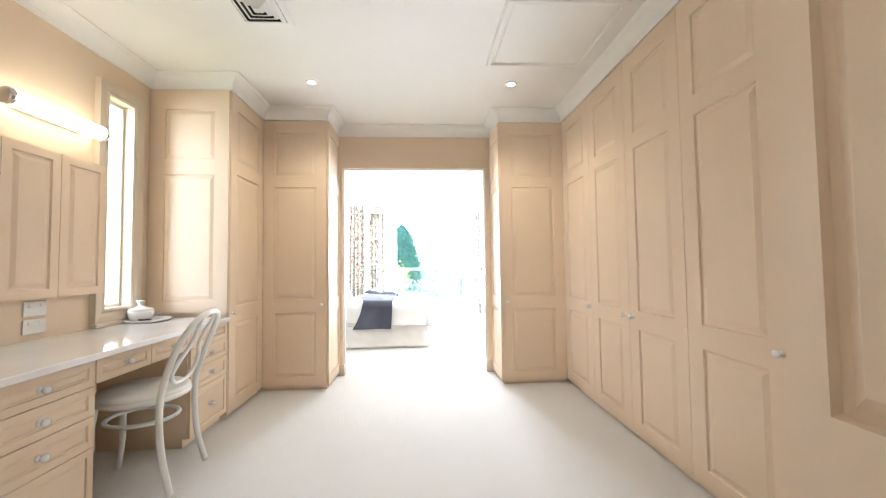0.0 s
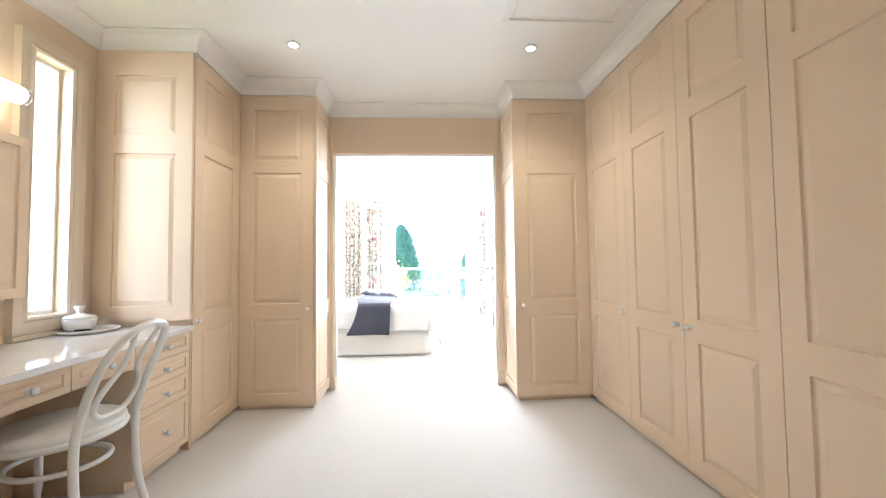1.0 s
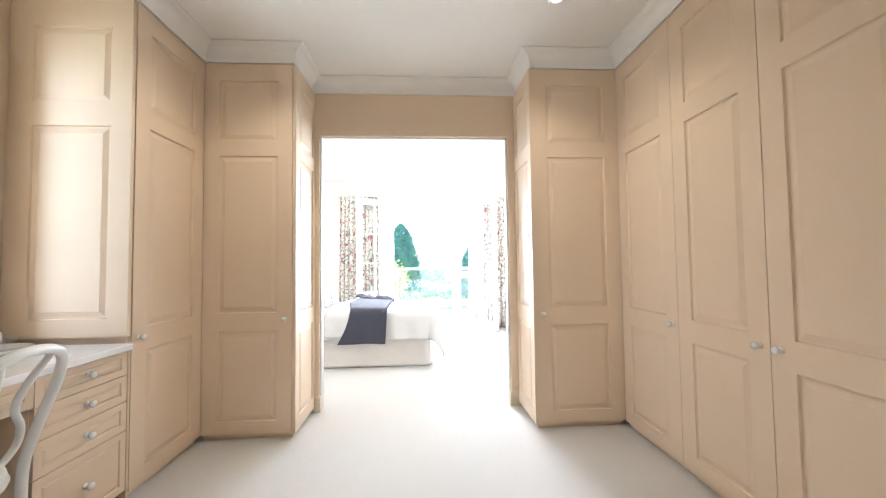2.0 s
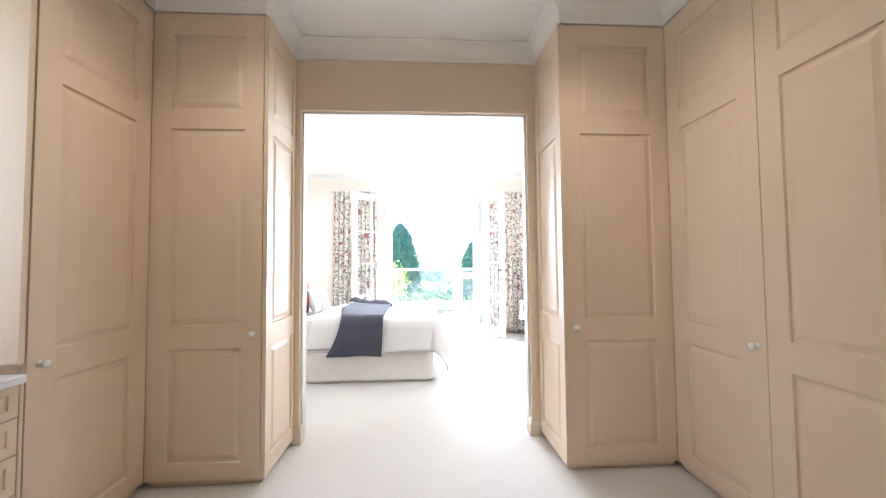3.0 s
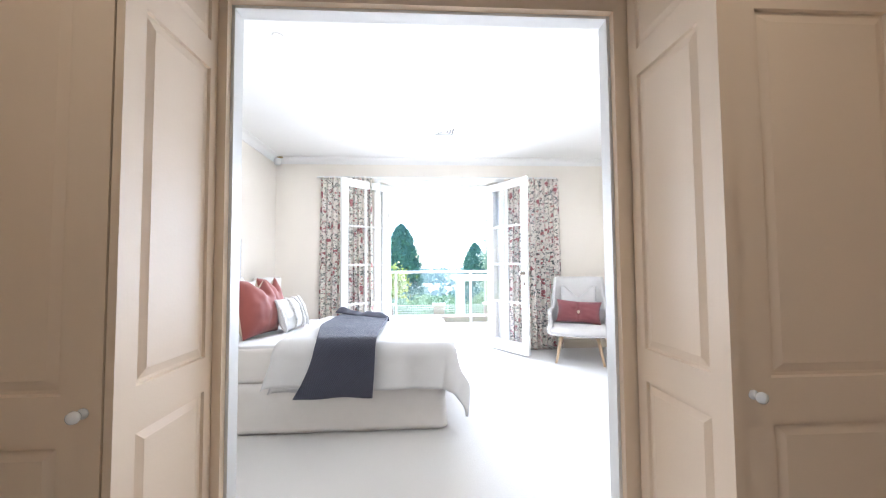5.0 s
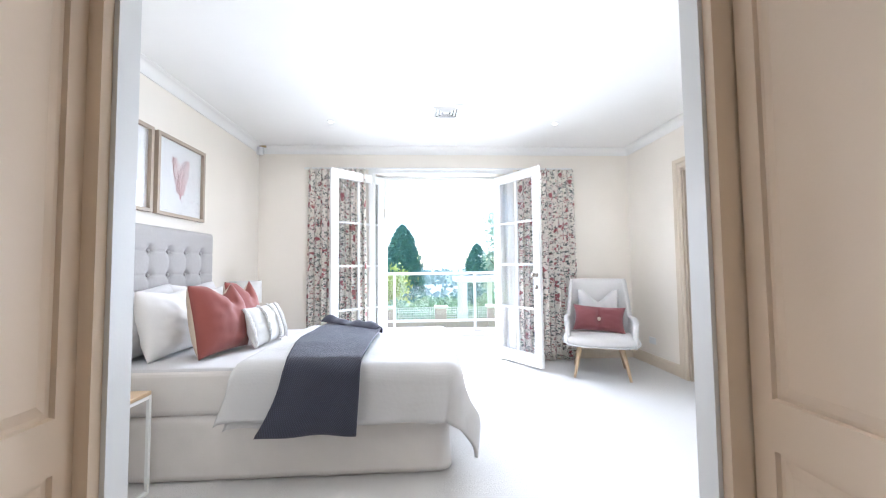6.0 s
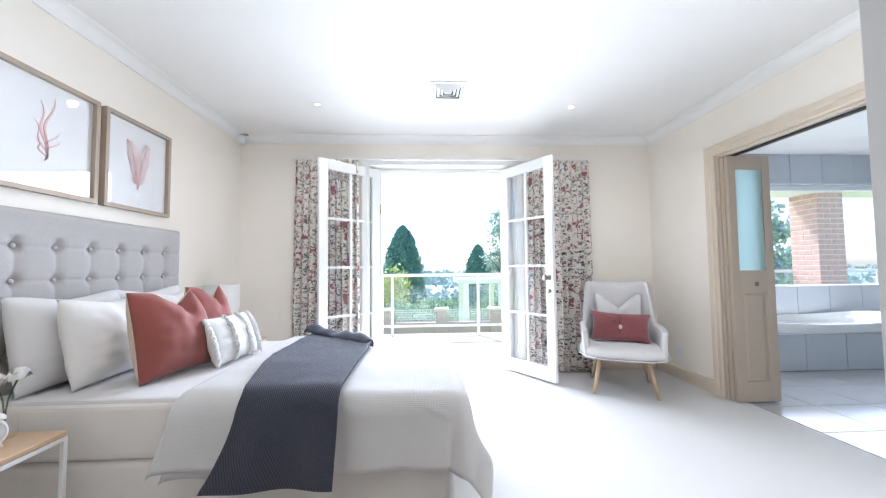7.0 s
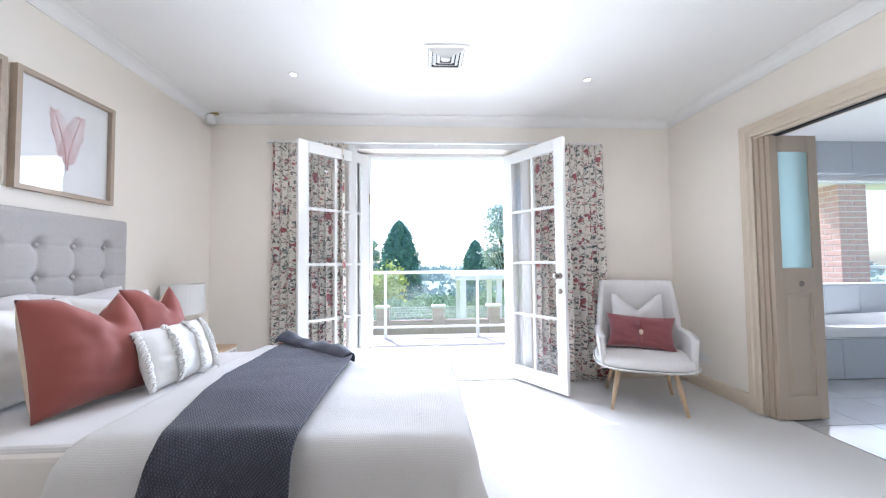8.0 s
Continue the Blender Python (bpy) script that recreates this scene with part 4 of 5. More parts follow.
# ---- french doors ----
fd = thing("door_2", pose(0, 0, 0), "white painted frame of the open french doors", "door frame", kind="structure")
part("jamb", bx(RL + 0.001, FL + 0.02, YF + 0.135, YF + 0.25, 0, FH - 0.001), M_GLOSSW, fd)
part("jamb", bx(FR - 0.02, RR - 0.001, YF + 0.135, YF + 0.25, 0, FH - 0.001), M_GLOSSW, fd)
part("head", bx(FL + 0.02, FR - 0.02, YF + 0.135, YF + 0.25, FH - 0.03, FH - 0.001), M_GLOSSW, fd)
part("reveal", bx(RL + 0.001, RL + 0.013, YF - 0.004, YF + 0.135, 0, FH - 0.001), M_GLOSSW, fd)
part("reveal", bx(RR - 0.013, RR - 0.001, YF - 0.004, YF + 0.135, 0, FH - 0.001), M_GLOSSW, fd)
part("casing", sweep([(RL, 0.0), (RL, FH), (RR, FH), (RR, 0.0)], [(0, -0.001), (0, 0.016), (0.06, 0.02), (0.06, -0.001)], closed=False), M_GLOSSW, fd, m=Matrix(((1, 0, 0, 0), (0, 0, -1, YF), (0, 1, 0, 0), (0, 0, 0, 1))))
part("sill", bx(RL + 0.014, RR - 0.014, YF + 0.03, YF + 0.30, 0.0, 0.018, 0.004), M_GLOSSW, fd)


def french_leaf(m, w, h, lab, handle):
    leaf = thing("french_door_leaf", m, lab, "french door", "french door leaves")
    t = 0.04
    st, top, bot = 0.095, 0.10, 0.135
    part("stile", bx(0, st, -t, 0, 0, h, 0.003), M_GLOSSW, leaf)
    part("stile", bx(w - st, w, -t, 0, 0, h, 0.003), M_GLOSSW, leaf)
    part("top_rail", bx(st, w - st, -t + 0.001, -0.001, h - top, h), M_GLOSSW, leaf)
    part("bottom_rail", bx(st, w - st, -t + 0.001, -0.001, 0, bot), M_GLOSSW, leaf)
    iw, ih = w - 2 * st, h - top - bot
    part("mullion", bx(w / 2 - 0.012, w / 2 + 0.012, -t + 0.006, -0.006, bot, h - top), M_GLOSSW, leaf)
    for k in range(1, 4):
        z = bot + ih * k / 4
        for a, b in ((st, w / 2 - 0.012), (w / 2 + 0.012, w - st)):
            part("glazing_bar", bx(a, b, -t + 0.007, -0.007, z - 0.012, z + 0.012), M_GLOSSW, leaf)
    for k in range(4):
        for a, b in ((st, w / 2 - 0.012), (w / 2 + 0.012, w - st)):
            p = part("pane", bx(a, b, -t / 2 - 0.002, -t / 2 + 0.002, bot + ih * k / 4 + (0.012 if k else 0), bot + ih * (k + 1) / 4 - (0.012 if k < 3 else 0)), M_GLASS, leaf, "clear glass pane")
            p.visible_shadow = False
    if handle:
        for s in (-1, 1):
            yk = 0 if s > 0 else -t
            part("door_knob", lathe([(0.026, 0), (0.026, 0.005), (0.011, 0.009), (0.011, 0.035), (0.024, 0.044), (0.028, 0.055), (0.022, 0.066), (0.001, 0.069)], 22, m=pose(w - 0.05, yk, 0.99, -90 * s)), M_BRONZE, leaf, "tarnished door knob", smooth=True)
            part("lock", lathe([(0.022, 0), (0.022, 0.012), (0.001, 0.014)], 18, m=pose(w - 0.05, yk, 0.86, -90 * s)), M_BRONZE, leaf, "tarnished lock cylinder", smooth=True)
    for z in (0.25, 1.75):
        part("hinge", lathe([(0.008, -0.05), (0.008, 0.05)], 10, m=pose(-0.006, 0.004, z)), M_BRASS, leaf, "brass hinge")
    return leaf


french_leaf(pose(FL + 0.005, YF + 0.115, 0.02, 0, 0, -136), 0.72, 2.18, "white french door leaf with eight panes, folded into the room", False)
french_leaf(pose(FR - 0.005, YF + 0.115, 0.02, 0, 0, -59), 0.70, 2.175, "white eight-pane french door leaf with dark metal knob, opened inwards", True)

# ---- curtains ----
M_CURT = bpy.data.materials.new("floral_curtain_cotton")
M_CURT.use_nodes = True
t = M_CURT.node_tree
b = t.nodes["Principled BSDF"]
b.inputs["Roughness"].default_value = 0.9
co = t.nodes.new("ShaderNodeUVMap")


def node(kind, **vals):
    n = t.nodes.new(kind)
    for k, v in vals.items():
        n.inputs[k].default_value = v
    return n


def warped(scale, amount, seed):
    nz = node("ShaderNodeTexNoise", Scale=scale)
    mp = node("ShaderNodeMapping")
    mp.inputs["Location"].default_value = (seed, seed * 1.7, 0)
    t.links.new(co.outputs["UV"], mp.inputs["Vector"])
    t.links.new(mp.outputs["Vector"], nz.inputs["Vector"])
    ad = t.nodes.new("ShaderNodeMix")
    ad.data_type, ad.blend_type = "RGBA", "LINEAR_LIGHT"
    ad.inputs["Factor"].default_value = amount
    t.links.new(mp.outputs["Vector"], ad.inputs["A"])
    t.links.new(nz.outputs["Color"], ad.inputs["B"])
    return ad.outputs["Result"]


def spots(scale, size, seed, amount, keep):
    """Blotches of one printed kind: 1 inside."""
    v = node("ShaderNodeTexVoronoi", Scale=scale)
    t.links.new(warped(scale * 2.2, amount, seed), v.inputs["Vector"])
    r1 = t.nodes.new("ShaderNodeMath")
    r1.operation = "LESS_THAN"
    r1.inputs[1].default_value = size
    t.links.new(v.outputs["Distance"], r1.inputs[0])
    sep = t.nodes.new("ShaderNodeSeparateColor")
    t.links.new(v.outputs["Color"], sep.inputs["Color"])
    r2 = t.nodes.new("ShaderNodeMath")
    r2.operation = "LESS_THAN"
    r2.inputs[1].default_value = keep
    t.links.new(sep.outputs["Red"], r2.inputs[0])
    mu = t.nodes.new("ShaderNodeMath")
    mu.operation = "MULTIPLY"
    t.links.new(r1.outputs[0], mu.inputs[0])
    t.links.new(r2.outputs[0], mu.inputs[1])
    return mu.outputs[0]


col = node("ShaderNodeRGB")
col.outputs[0].default_value = (0.90, 0.86, 0.78, 1)
last = col.outputs[0]
for scale, size, seed, amount, keep, rgb in ((32, 0.36, 3.1, 0.03, 0.5, (0.16, 0.19, 0.16)), (17, 0.34, 9.4, 0.09, 0.6, (0.08, 0.11, 0.105)), (11.0, 0.36, 5.7, 0.07, 0.36, (0.42, 0.15, 0.16)), (22, 0.28, 2.2, 0.03, 0.35, (0.55, 0.27, 0.25)), (16, 0.20, 7.9, 0.03, 0.4, (0.66, 0.50, 0.42)), (40, 0.30, 1.3, 0.02, 0.25, (0.30, 0.05, 0.07))):
    mx = t.nodes.new("ShaderNodeMix")
    mx.data_type = "RGBA"
    mx.inputs["B"].default_value = (*rgb, 1)
    t.links.new(spots(scale, size, seed, amount, keep), mx.inputs["Factor"])
    t.links.new(last, mx.inputs["A"])
    last = mx.outputs["Result"]
t.links.new(last, b.inputs["Base Color"])
tr = node("ShaderNodeBsdfTranslucent")
t.links.new(last, tr.inputs["Color"])
ms = t.nodes.new("ShaderNodeMixShader")
ms.inputs["Fac"].default_value = 0.25
t.links.new(b.outputs["BSDF"], ms.inputs[1])
t.links.new(tr.outputs["BSDF"], ms.inputs[2])
t.links.new(ms.outputs["Shader"], t.nodes["Material Output"].inputs["Surface"])


def curtain(x0, x1, lab, seed):
    cu = thing("curtain", pose(0, YF - 0.085, 0), lab, "curtain", "curtains")
    n, m = 220, 26
    z0, z1 = 0.012, 2.262
    rr = random.Random(seed)
    ph = [rr.uniform(0, 6.28) for _ in range(4)]
    bm = bmesh.new()
    uv = bm.loops.layers.uv.new("UVMap")
    rows = []
    for j in range(m + 1):
        z = z0 + (z1 - z0) * j / m
        loose = 1 - 0.55 * (j / m) ** 3
        row = []
        for i in range(n + 1):
            u = i / n
            x = x0 + (x1 - x0) * u
            a = 2 * math.pi * u * 10 + 0.9 * math.sin(u * 9 + ph[0]) + 0.25 * math.sin(z * 2 + ph[1])
            f = math.sin(a)
            f = math.copysign(abs(f) ** 0.75, f)
            yy = 0.041 * loose * f + 0.012 * math.sin(a * 0.37 + ph[2]) * loose
            xx = x + 0.010 * math.sin(2 * a) * loose + (u - 0.5) * 0.05 * (1 - j / m)
            row.append(bm.verts.new((xx, yy, z + (0.007 * math.sin(a * 1.5 + ph[3]) if j == m else 0.0))))
        rows.append(row)
    for j in range(m):
        for i in range(n):
            f = bm.faces.new((rows[j][i], rows[j][i + 1], rows[j + 1][i + 1], rows[j + 1][i]))
            for lp, (di, dj) in zip(f.loops, ((0, 0), (1, 0), (1, 1), (0, 1))):
                lp[uv].uv = ((i + di) / n * (x1 - x0) * 2.0, z0 + (z1 - z0) * (j + dj) / m)
    ob = part("drop", bm, M_CURT, cu, smooth=True)
    so = ob.modifiers.new("thickness", "SOLIDIFY")
    so.thickness = 0.003


curtain(-1.38, -0.72, "cream curtain with red and green floral print, drawn open", 1)
curtain(1.08, 1.75, "cream curtain with red and green floral print, drawn open", 2)
track = thing("curtain_track", pose(0, YF - 0.085, 2.256), "white curtain track above the french doors", "curtain track")
part("rail", bx(-1.42, 1.73, -0.012, 0.012, 0.0, 0.018, 0.003), M_GLOSSW, track)
for x in (-1.3, 0.135, 1.6):
    part("bracket", bx(x - 0.01, x + 0.01, 0.0125, 0.0845, 0.002, 0.014), M_GLOSSW, track)

# ---- armchair ----
arm = thing("armchair", pose(1.765, 6.77, 0, 0, 0, -23) @ Matrix.Scale(1.03, 4), "pale grey upholstered tub armchair on splayed oak legs", "armchair")
bm = bmesh.new()
n, m = 56, 12
outer, inner_v = [], []
for i in range(n + 1):
    a = math.pi * (-0.13 + 1.26 * i / n)              # round the back, from one arm to the other
    cx, cy = math.cos(a), math.sin(a)
    back = max(0.0, cy) ** 1.5
    top = 0.555 + 0.375 * min(1.0, max(0.0, (cy - 0.42) / 0.26)) ** 1.1 - 0.05 * max(0.0, -cy)
    so_row, si_row = [], []
    for j in range(m + 1):
        v = j / m
        z = 0.30 + (top - 0.30) * v
        lean = 0.13 * max(0.0, (z - 0.42)) * back
        wide = 0.318 + 0.02 * v
        for r, lst in ((1.0, so_row), (0.87, si_row)):
            x = math.copysign(abs(cx) ** 0.6, cx) * wide * r
            yv = math.copysign(abs(cy) ** 0.7, cy) * (0.31 if cy > 0 else 0.5) * r + lean
            lst.append(bm.verts.new((x, yv, z)))
    outer.append(so_row)
    inner_v.append(si_row)
for i in range(n):
    for j in range(m):
        bm.faces.new((outer[i][j], outer[i + 1][j], outer[i + 1][j + 1], outer[i][j + 1]))
        bm.faces.new((inner_v[i][j], inner_v[i][j + 1], inner_v[i + 1][j + 1], inner_v[i + 1][j]))
    bm.faces.new((outer[i][m], outer[i + 1][m], inner_v[i + 1][m], inner_v[i][m]))
    bm.faces.new((outer[i][0], inner_v[i][0], inner_v[i + 1][0], outer[i + 1][0]))
for i in (0, n):
    for j in range(m):
        bm.faces.new((outer[i][j], outer[i][j + 1], inner_v[i][j + 1], inner_v[i][j]))
bmesh.ops.bevel(bm, geom=[e for e in bm.edges if e.calc_face_angle(0) > 0.9], offset=0.014, segments=3, affect="EDGES")
part("shell", bm, M_CHAIRF, arm, smooth=True)
part("piping", tube([(math.copysign(abs(math.cos(a)) ** 0.55, math.cos(a)) * 0.352, math.copysign(abs(math.sin(a)) ** 0.6, math.sin(a)) * (0.30 if math.sin(a) > 0 else 0.335), 0.335 - 0.02 * max(0, -math.sin(a))) for a in np.linspace(0, 2 * math.pi, 60, endpoint=False)], 0.007, 8, closed=True), M_LINEN, arm, "white piping", smooth=True)
bm = bmesh.new()
ns_, rows = 64, []
for zz, k in ((0.315, 0.90), (0.322, 0.98), (0.335, 1.0), (0.355, 1.0), (0.375, 0.985), (0.39, 0.94), (0.40, 0.82), (0.405, 0.5), (0.406, 0.02)):
    rows.append([bm.verts.new((math.copysign(abs(math.cos(a)) ** 0.55, math.cos(a)) * 0.345 * k, math.copysign(abs(math.sin(a)) ** 0.6, math.sin(a)) * (0.25 if math.sin(a) > 0 else 0.325) * k, zz)) for a in np.linspace(0, 2 * math.pi, ns_, endpoint=False)])
for r0, r1 in zip(rows, rows[1:]):
    for k in range(ns_):
        bm.faces.new((r0[k], r0[(k + 1) % ns_], r1[(k + 1) % ns_], r1[k]))
bm.faces.new(rows[0][::-1])
bm.faces.new(rows[-1])
part("seat", bm, M_CHAIRF, arm, smooth=True)
part("seat_base", bx(-0.26, 0.26, -0.22, 0.22, 0.285, 0.316, 0.01), M_DARK, arm)
for sx in (-1, 1):
    for sy in (-1, 1):
        part("leg", tube([(0.185 * sx, 0.17 * sy, 0.295), (0.245 * sx, 0.245 * sy, 0.0)], [0.021, 0.012], 14), M_OAK, arm, "tapered oak leg", smooth=True)
base = pose(1.765, 6.77, 0, 0, 0, -23) @ Matrix.Scale(1.03, 4)
c = thing("cushion", base @ pose(0.0, 0.12, 0.412) @ pose(0, 0, 0, -14), "white cushion with a chopped top on the armchair", "cushion")
part("cover", cushion(0.40, 0.42, 0.11, 0.11), M_LINEN, c, smooth=True)
c = thing("cushion", base @ pose(-0.01, -0.02, 0.406) @ pose(0, 0, 0, -18, 3), "dusty rose velvet lumbar cushion with a pale button, on the armchair", "cushion")
bm = cushion(0.50, 0.27, 0.13, 0.0, corner=0.11, crease=0.004)
for v in bm.verts:
    v.co.y *= 1 - 0.42 * math.exp(-(v.co.x / 0.022) ** 2) - 0.25 * math.exp(-(v.co.x ** 2 + (v.co.z - 0.13) ** 2) / 0.003)
part("cover", bm, M_MAUVE, c, smooth=True)
part("button", lathe([(0.018, 0), (0.02, 0.005), (0.012, 0.011), (0.001, 0.012)], 18, m=pose(0, -0.024, 0.13, 90)), M_BEIGE, c, "pale button", smooth=True)
so = thing("wall_socket", pose(BR, 7.0, 0.27), "white wall socket near the skirting", "socket")
part("plate", bx(-0.009, -0.0005, -0.057, 0.057, -0.037, 0.037, 0.003, 2), M_GLOSSW, so)
sn = thing("corner_detector", pose(BL + 0.05, YF - 0.09, CB - 0.055) @ Matrix.Scale(1.3, 4), "small white and brass corner detector under the cornice", "sensor")
part("body", lathe([(0.022, -0.045), (0.03, -0.04), (0.032, 0.0), (0.026, 0.02), (0.001, 0.024)], 20), M_GLOSSW, sn, smooth=True)
part("bracket", bx(-0.04, 0.05, -0.012, 0.012, 0.021, 0.035, 0.003), M_BRASS, sn, "brass bracket")

# ---- ensuite doorway and folding doors ----
ar = thing("door_3", pose(BR, 0, 0), "cream moulded surround of the ensuite doorway", "door surround", kind="structure")
part("architrave", sweep([(EY0, 0.0), (EY0, EH), (EY1, EH), (EY1, 0.0)], [(0, 0.0), (0, 0.014), (0.015, 0.022), (0.05, 0.018), (0.06, 0.026), (0.095, 0.03), (0.10, 0.0)], closed=False), M_TRIM, ar, m=Matrix(((0, 0, -1, 0), (1, 0, 0, 0), (0, 1, 0, 0), (0, 0, 0, 1))))
part("lining", bx(0.0, W + 0.01, EY1 - 0.02, EY1 - 0.001, 0, EH - 0.001), M_TRIM, ar)
part("lining", bx(0.0, W + 0.01, EY0 + 0.001, EY0 + 0.02, 0, EH - 0.001), M_TRIM, ar)
part("head_lining", bx(0.0, W + 0.01, EY0 + 0.02, EY1 - 0.02, EH - 0.02, EH - 0.001), M_TRIM, ar)
part("track", bx(0.04, 0.08, EY0 + 0.02, EY1 - 0.02, EH - 0.03, EH - 0.0205), M_DARK, ar, "dark sliding track")
M_FROST = bpy.data.materials.new("frosted_glass")
M_FROST.use_nodes = True
b = M_FROST.node_tree.nodes["Principled BSDF"]
b.inputs["Base Color"].default_value = (0.58, 0.77, 0.77, 1)
b.inputs["Roughness"].default_value = 0.85
b.inputs["Transmission Weight"].default_value = 0.35
M_BIFOLD = material("taupe_door_paint", (0.46, 0.38, 0.29), 0.45, 0.04, 5, 0.03)
for k in range(3):
    lf = thing("folding_door_leaf", pose(BR - 0.026 + 0.012 * k, EY1 - 0.056 - 0.033 * k, 0.012), "folded taupe door leaf with frosted upper pane and panelled foot", "folding door", "folding door leaves")
    w, h, t_ = 0.36, 2.005, 0.031
    z0, z1 = 1.055, 1.89
    part("stile", bx(0, 0.064, 0, t_, 0, h, 0.002), M_BIFOLD, lf)
    part("stile", bx(w - 0.064, w, 0, t_, 0, h, 0.002), M_BIFOLD, lf)
    part("top_rail", bx(0.064, w - 0.064, 0.0008, t_ - 0.0008, z1, h), M_BIFOLD, lf)
    part("foot_panel", panel_front(w - 0.128, z0, t_ - 0.002, [(0.015, 0.16, w - 0.143, 0.88)], fields=True), M_BIFOLD, lf, "", pose(0.064, 0.001, 0))
    part("pane", bx(0.064, w - 0.064, t_ / 2 - 0.003, t_ / 2 + 0.003, z0, z1), M_FROST, lf, "frosted glass pane").visible_shadow = False
    if k == 2:
        part("latch", lathe([(0.018, 0), (0.018, 0.004), (0.006, 0.007), (0.006, 0.014), (0.001, 0.016)], 18, m=pose(w / 2 + 0.02, 0, 0.945, 90)), M_BRONZE, lf, "round dark metal latch", smooth=True)

# ---- ensuite ----
EX1, EYB, ECE = 6.4, 8.05, 2.575
structure("floor_ensuite", bx(BR + 0.1, EX1, 4.0, EYB, -0.12, -0.004), M_GROUT, "grout bed of the ensuite floor", "floor")
bm = bmesh.new()
box(bm, BR + W, EX1, EYB, EYB + 0.2, 0, 0.82)
box(bm, BR + W, EX1, EYB, EYB + 0.2, 2.175, ECE)
box(bm, BR + W, 2.75, EYB, EYB + 0.2, 0.82, 2.175)
structure("wall_ensuite_north", bm, M_TILE, "grey tiled wall with a wide window", "wall")
structure("wall_ensuite_east", bx(EX1, EX1 + W, 4.0, EYB + 0.2, 0, ECE), M_TILE, "grey tiled wall", "wall")
structure("wall_ensuite_south", bx(BR + W, EX1, 3.88, 4.0, 0, ECE), M_TILE, "grey tiled wall", "wall")
structure("wall_ensuite_west", bx(BR, BR + W, YF, EYB + 0.2, 0, ECE), M_TILE, "grey tiled wall", "wall")
structure("ceiling_ensuite", bx(BR + W, EX1, 4.0, EYB + 0.2, ECE, ECE + 0.1), M_WHITE, "white plaster ceiling", "ceiling")
wb = thing("window_2", pose(0, EYB, 0), "wide ensuite window with white frame", "window", kind="structure")
part("head", bx(2.75, EX1, 0.08, 0.14, 2.105, 2.175, 0.003), M_GLOSSW, wb)
part("sill", bx(2.75, EX1, -0.015, 0.16, 0.82, 0.835, 0.003), M_GLOSSW, wb)
part("jamb", bx(2.75, 2.80, 0.08, 0.14, 0.835, 2.105), M_GLOSSW, wb)
part("pane", bx(2.80, EX1, 0.108, 0.112, 0.835, 2.105), M_GLASS, wb, "clear glass pane").visible_shadow = False
hob = tagged(part("bath_hob", bx(BR + W, EX1, 7.14, EYB, 0, 0.375), M_GROUT), "tiled step around the bath", "bath hob", kind="structure")
tub = thing("bathtub", pose(4.45, 7.6, 0.375), "white oval bathtub set in the tiled step", "bathtub")
bm = bmesh.new()
rows = []
for k, z in ((1.0, 0.0), (1.0, 0.05), (0.99, 0.115), (0.97, 0.125), (0.94, 0.12), (0.9, 0.08), (0.86, -0.1), (0.75, -0.28), (0.3, -0.3)):
    rows.append([bm.verts.new((math.copysign(abs(math.cos(a)) ** 0.75, math.cos(a)) * 1.05 * k, math.copysign(abs(math.sin(a)) ** 0.75, math.sin(a)) * 0.43 * k, max(z + (0.03 * math.cos(2 * a) if z > 0.1 else 0), 0.001))) for a in np.linspace(0, 2 * math.pi, 64, endpoint=False)])
for r0, r1 in zip(rows, rows[1:]):
    for k in range(64):
        bm.faces.new((r0[k], r0[(k + 1) % 64], r1[(k + 1) % 64], r1[k]))
bm.faces.new(rows[-1])
part("shell", bm, M_CERAMIC, tub, smooth=True)
tap = thing("bath_tap", pose(3.45, 7.9, 0.375), "curved chrome bath spout on the tiled step", "tap")
part("spout", tube(smooth_path([(0, 0, 0), (0, 0, 0.12), (0.02, -0.04, 0.17), (0.06, -0.14, 0.16)]), 0.012, 10), M_CHROME, tap, smooth=True)

# ---- balcony ----
structure("balcony_floor", bx(-6, 12, YF + 0.25, 9.95, -0.22, -0.03), M_PAVE, "pale tiled balcony floor", "balcony")
rail = thing("balcony_railing", pose(0, 9.7, -0.03), "white metal balcony railing with glass panels", "railing")
xs = [-0.58 + 1.45 * k for k in range(-3, 8)]
for x in xs:
    part("post", bx(x - 0.022, x + 0.022, -0.022, 0.022, 0, 0.995, 0.003), M_GLOSSW, rail)
part("top_rail", bx(xs[0], xs[-1], -0.03, 0.03, 0.995, 1.045, 0.006), M_GLOSSW, rail)
part("bottom_rail", bx(xs[0], xs[-1], -0.018, 0.018, 0.15, 0.185, 0.003), M_GLOSSW, rail)
for x0, x1 in zip(xs, xs[1:]):
    part("pane", bx(x0 + 0.03, x1 - 0.03, -0.004, 0.004, 0.19, 0.99), M_GLASS, rail, "clear glass panel").visible_shadow = False
structure("balcony_beam", bx(3.6, 12, 9.15, 9.7, 2.30, 2.75), M_WHITE, "white beam over the brick column", "beam")

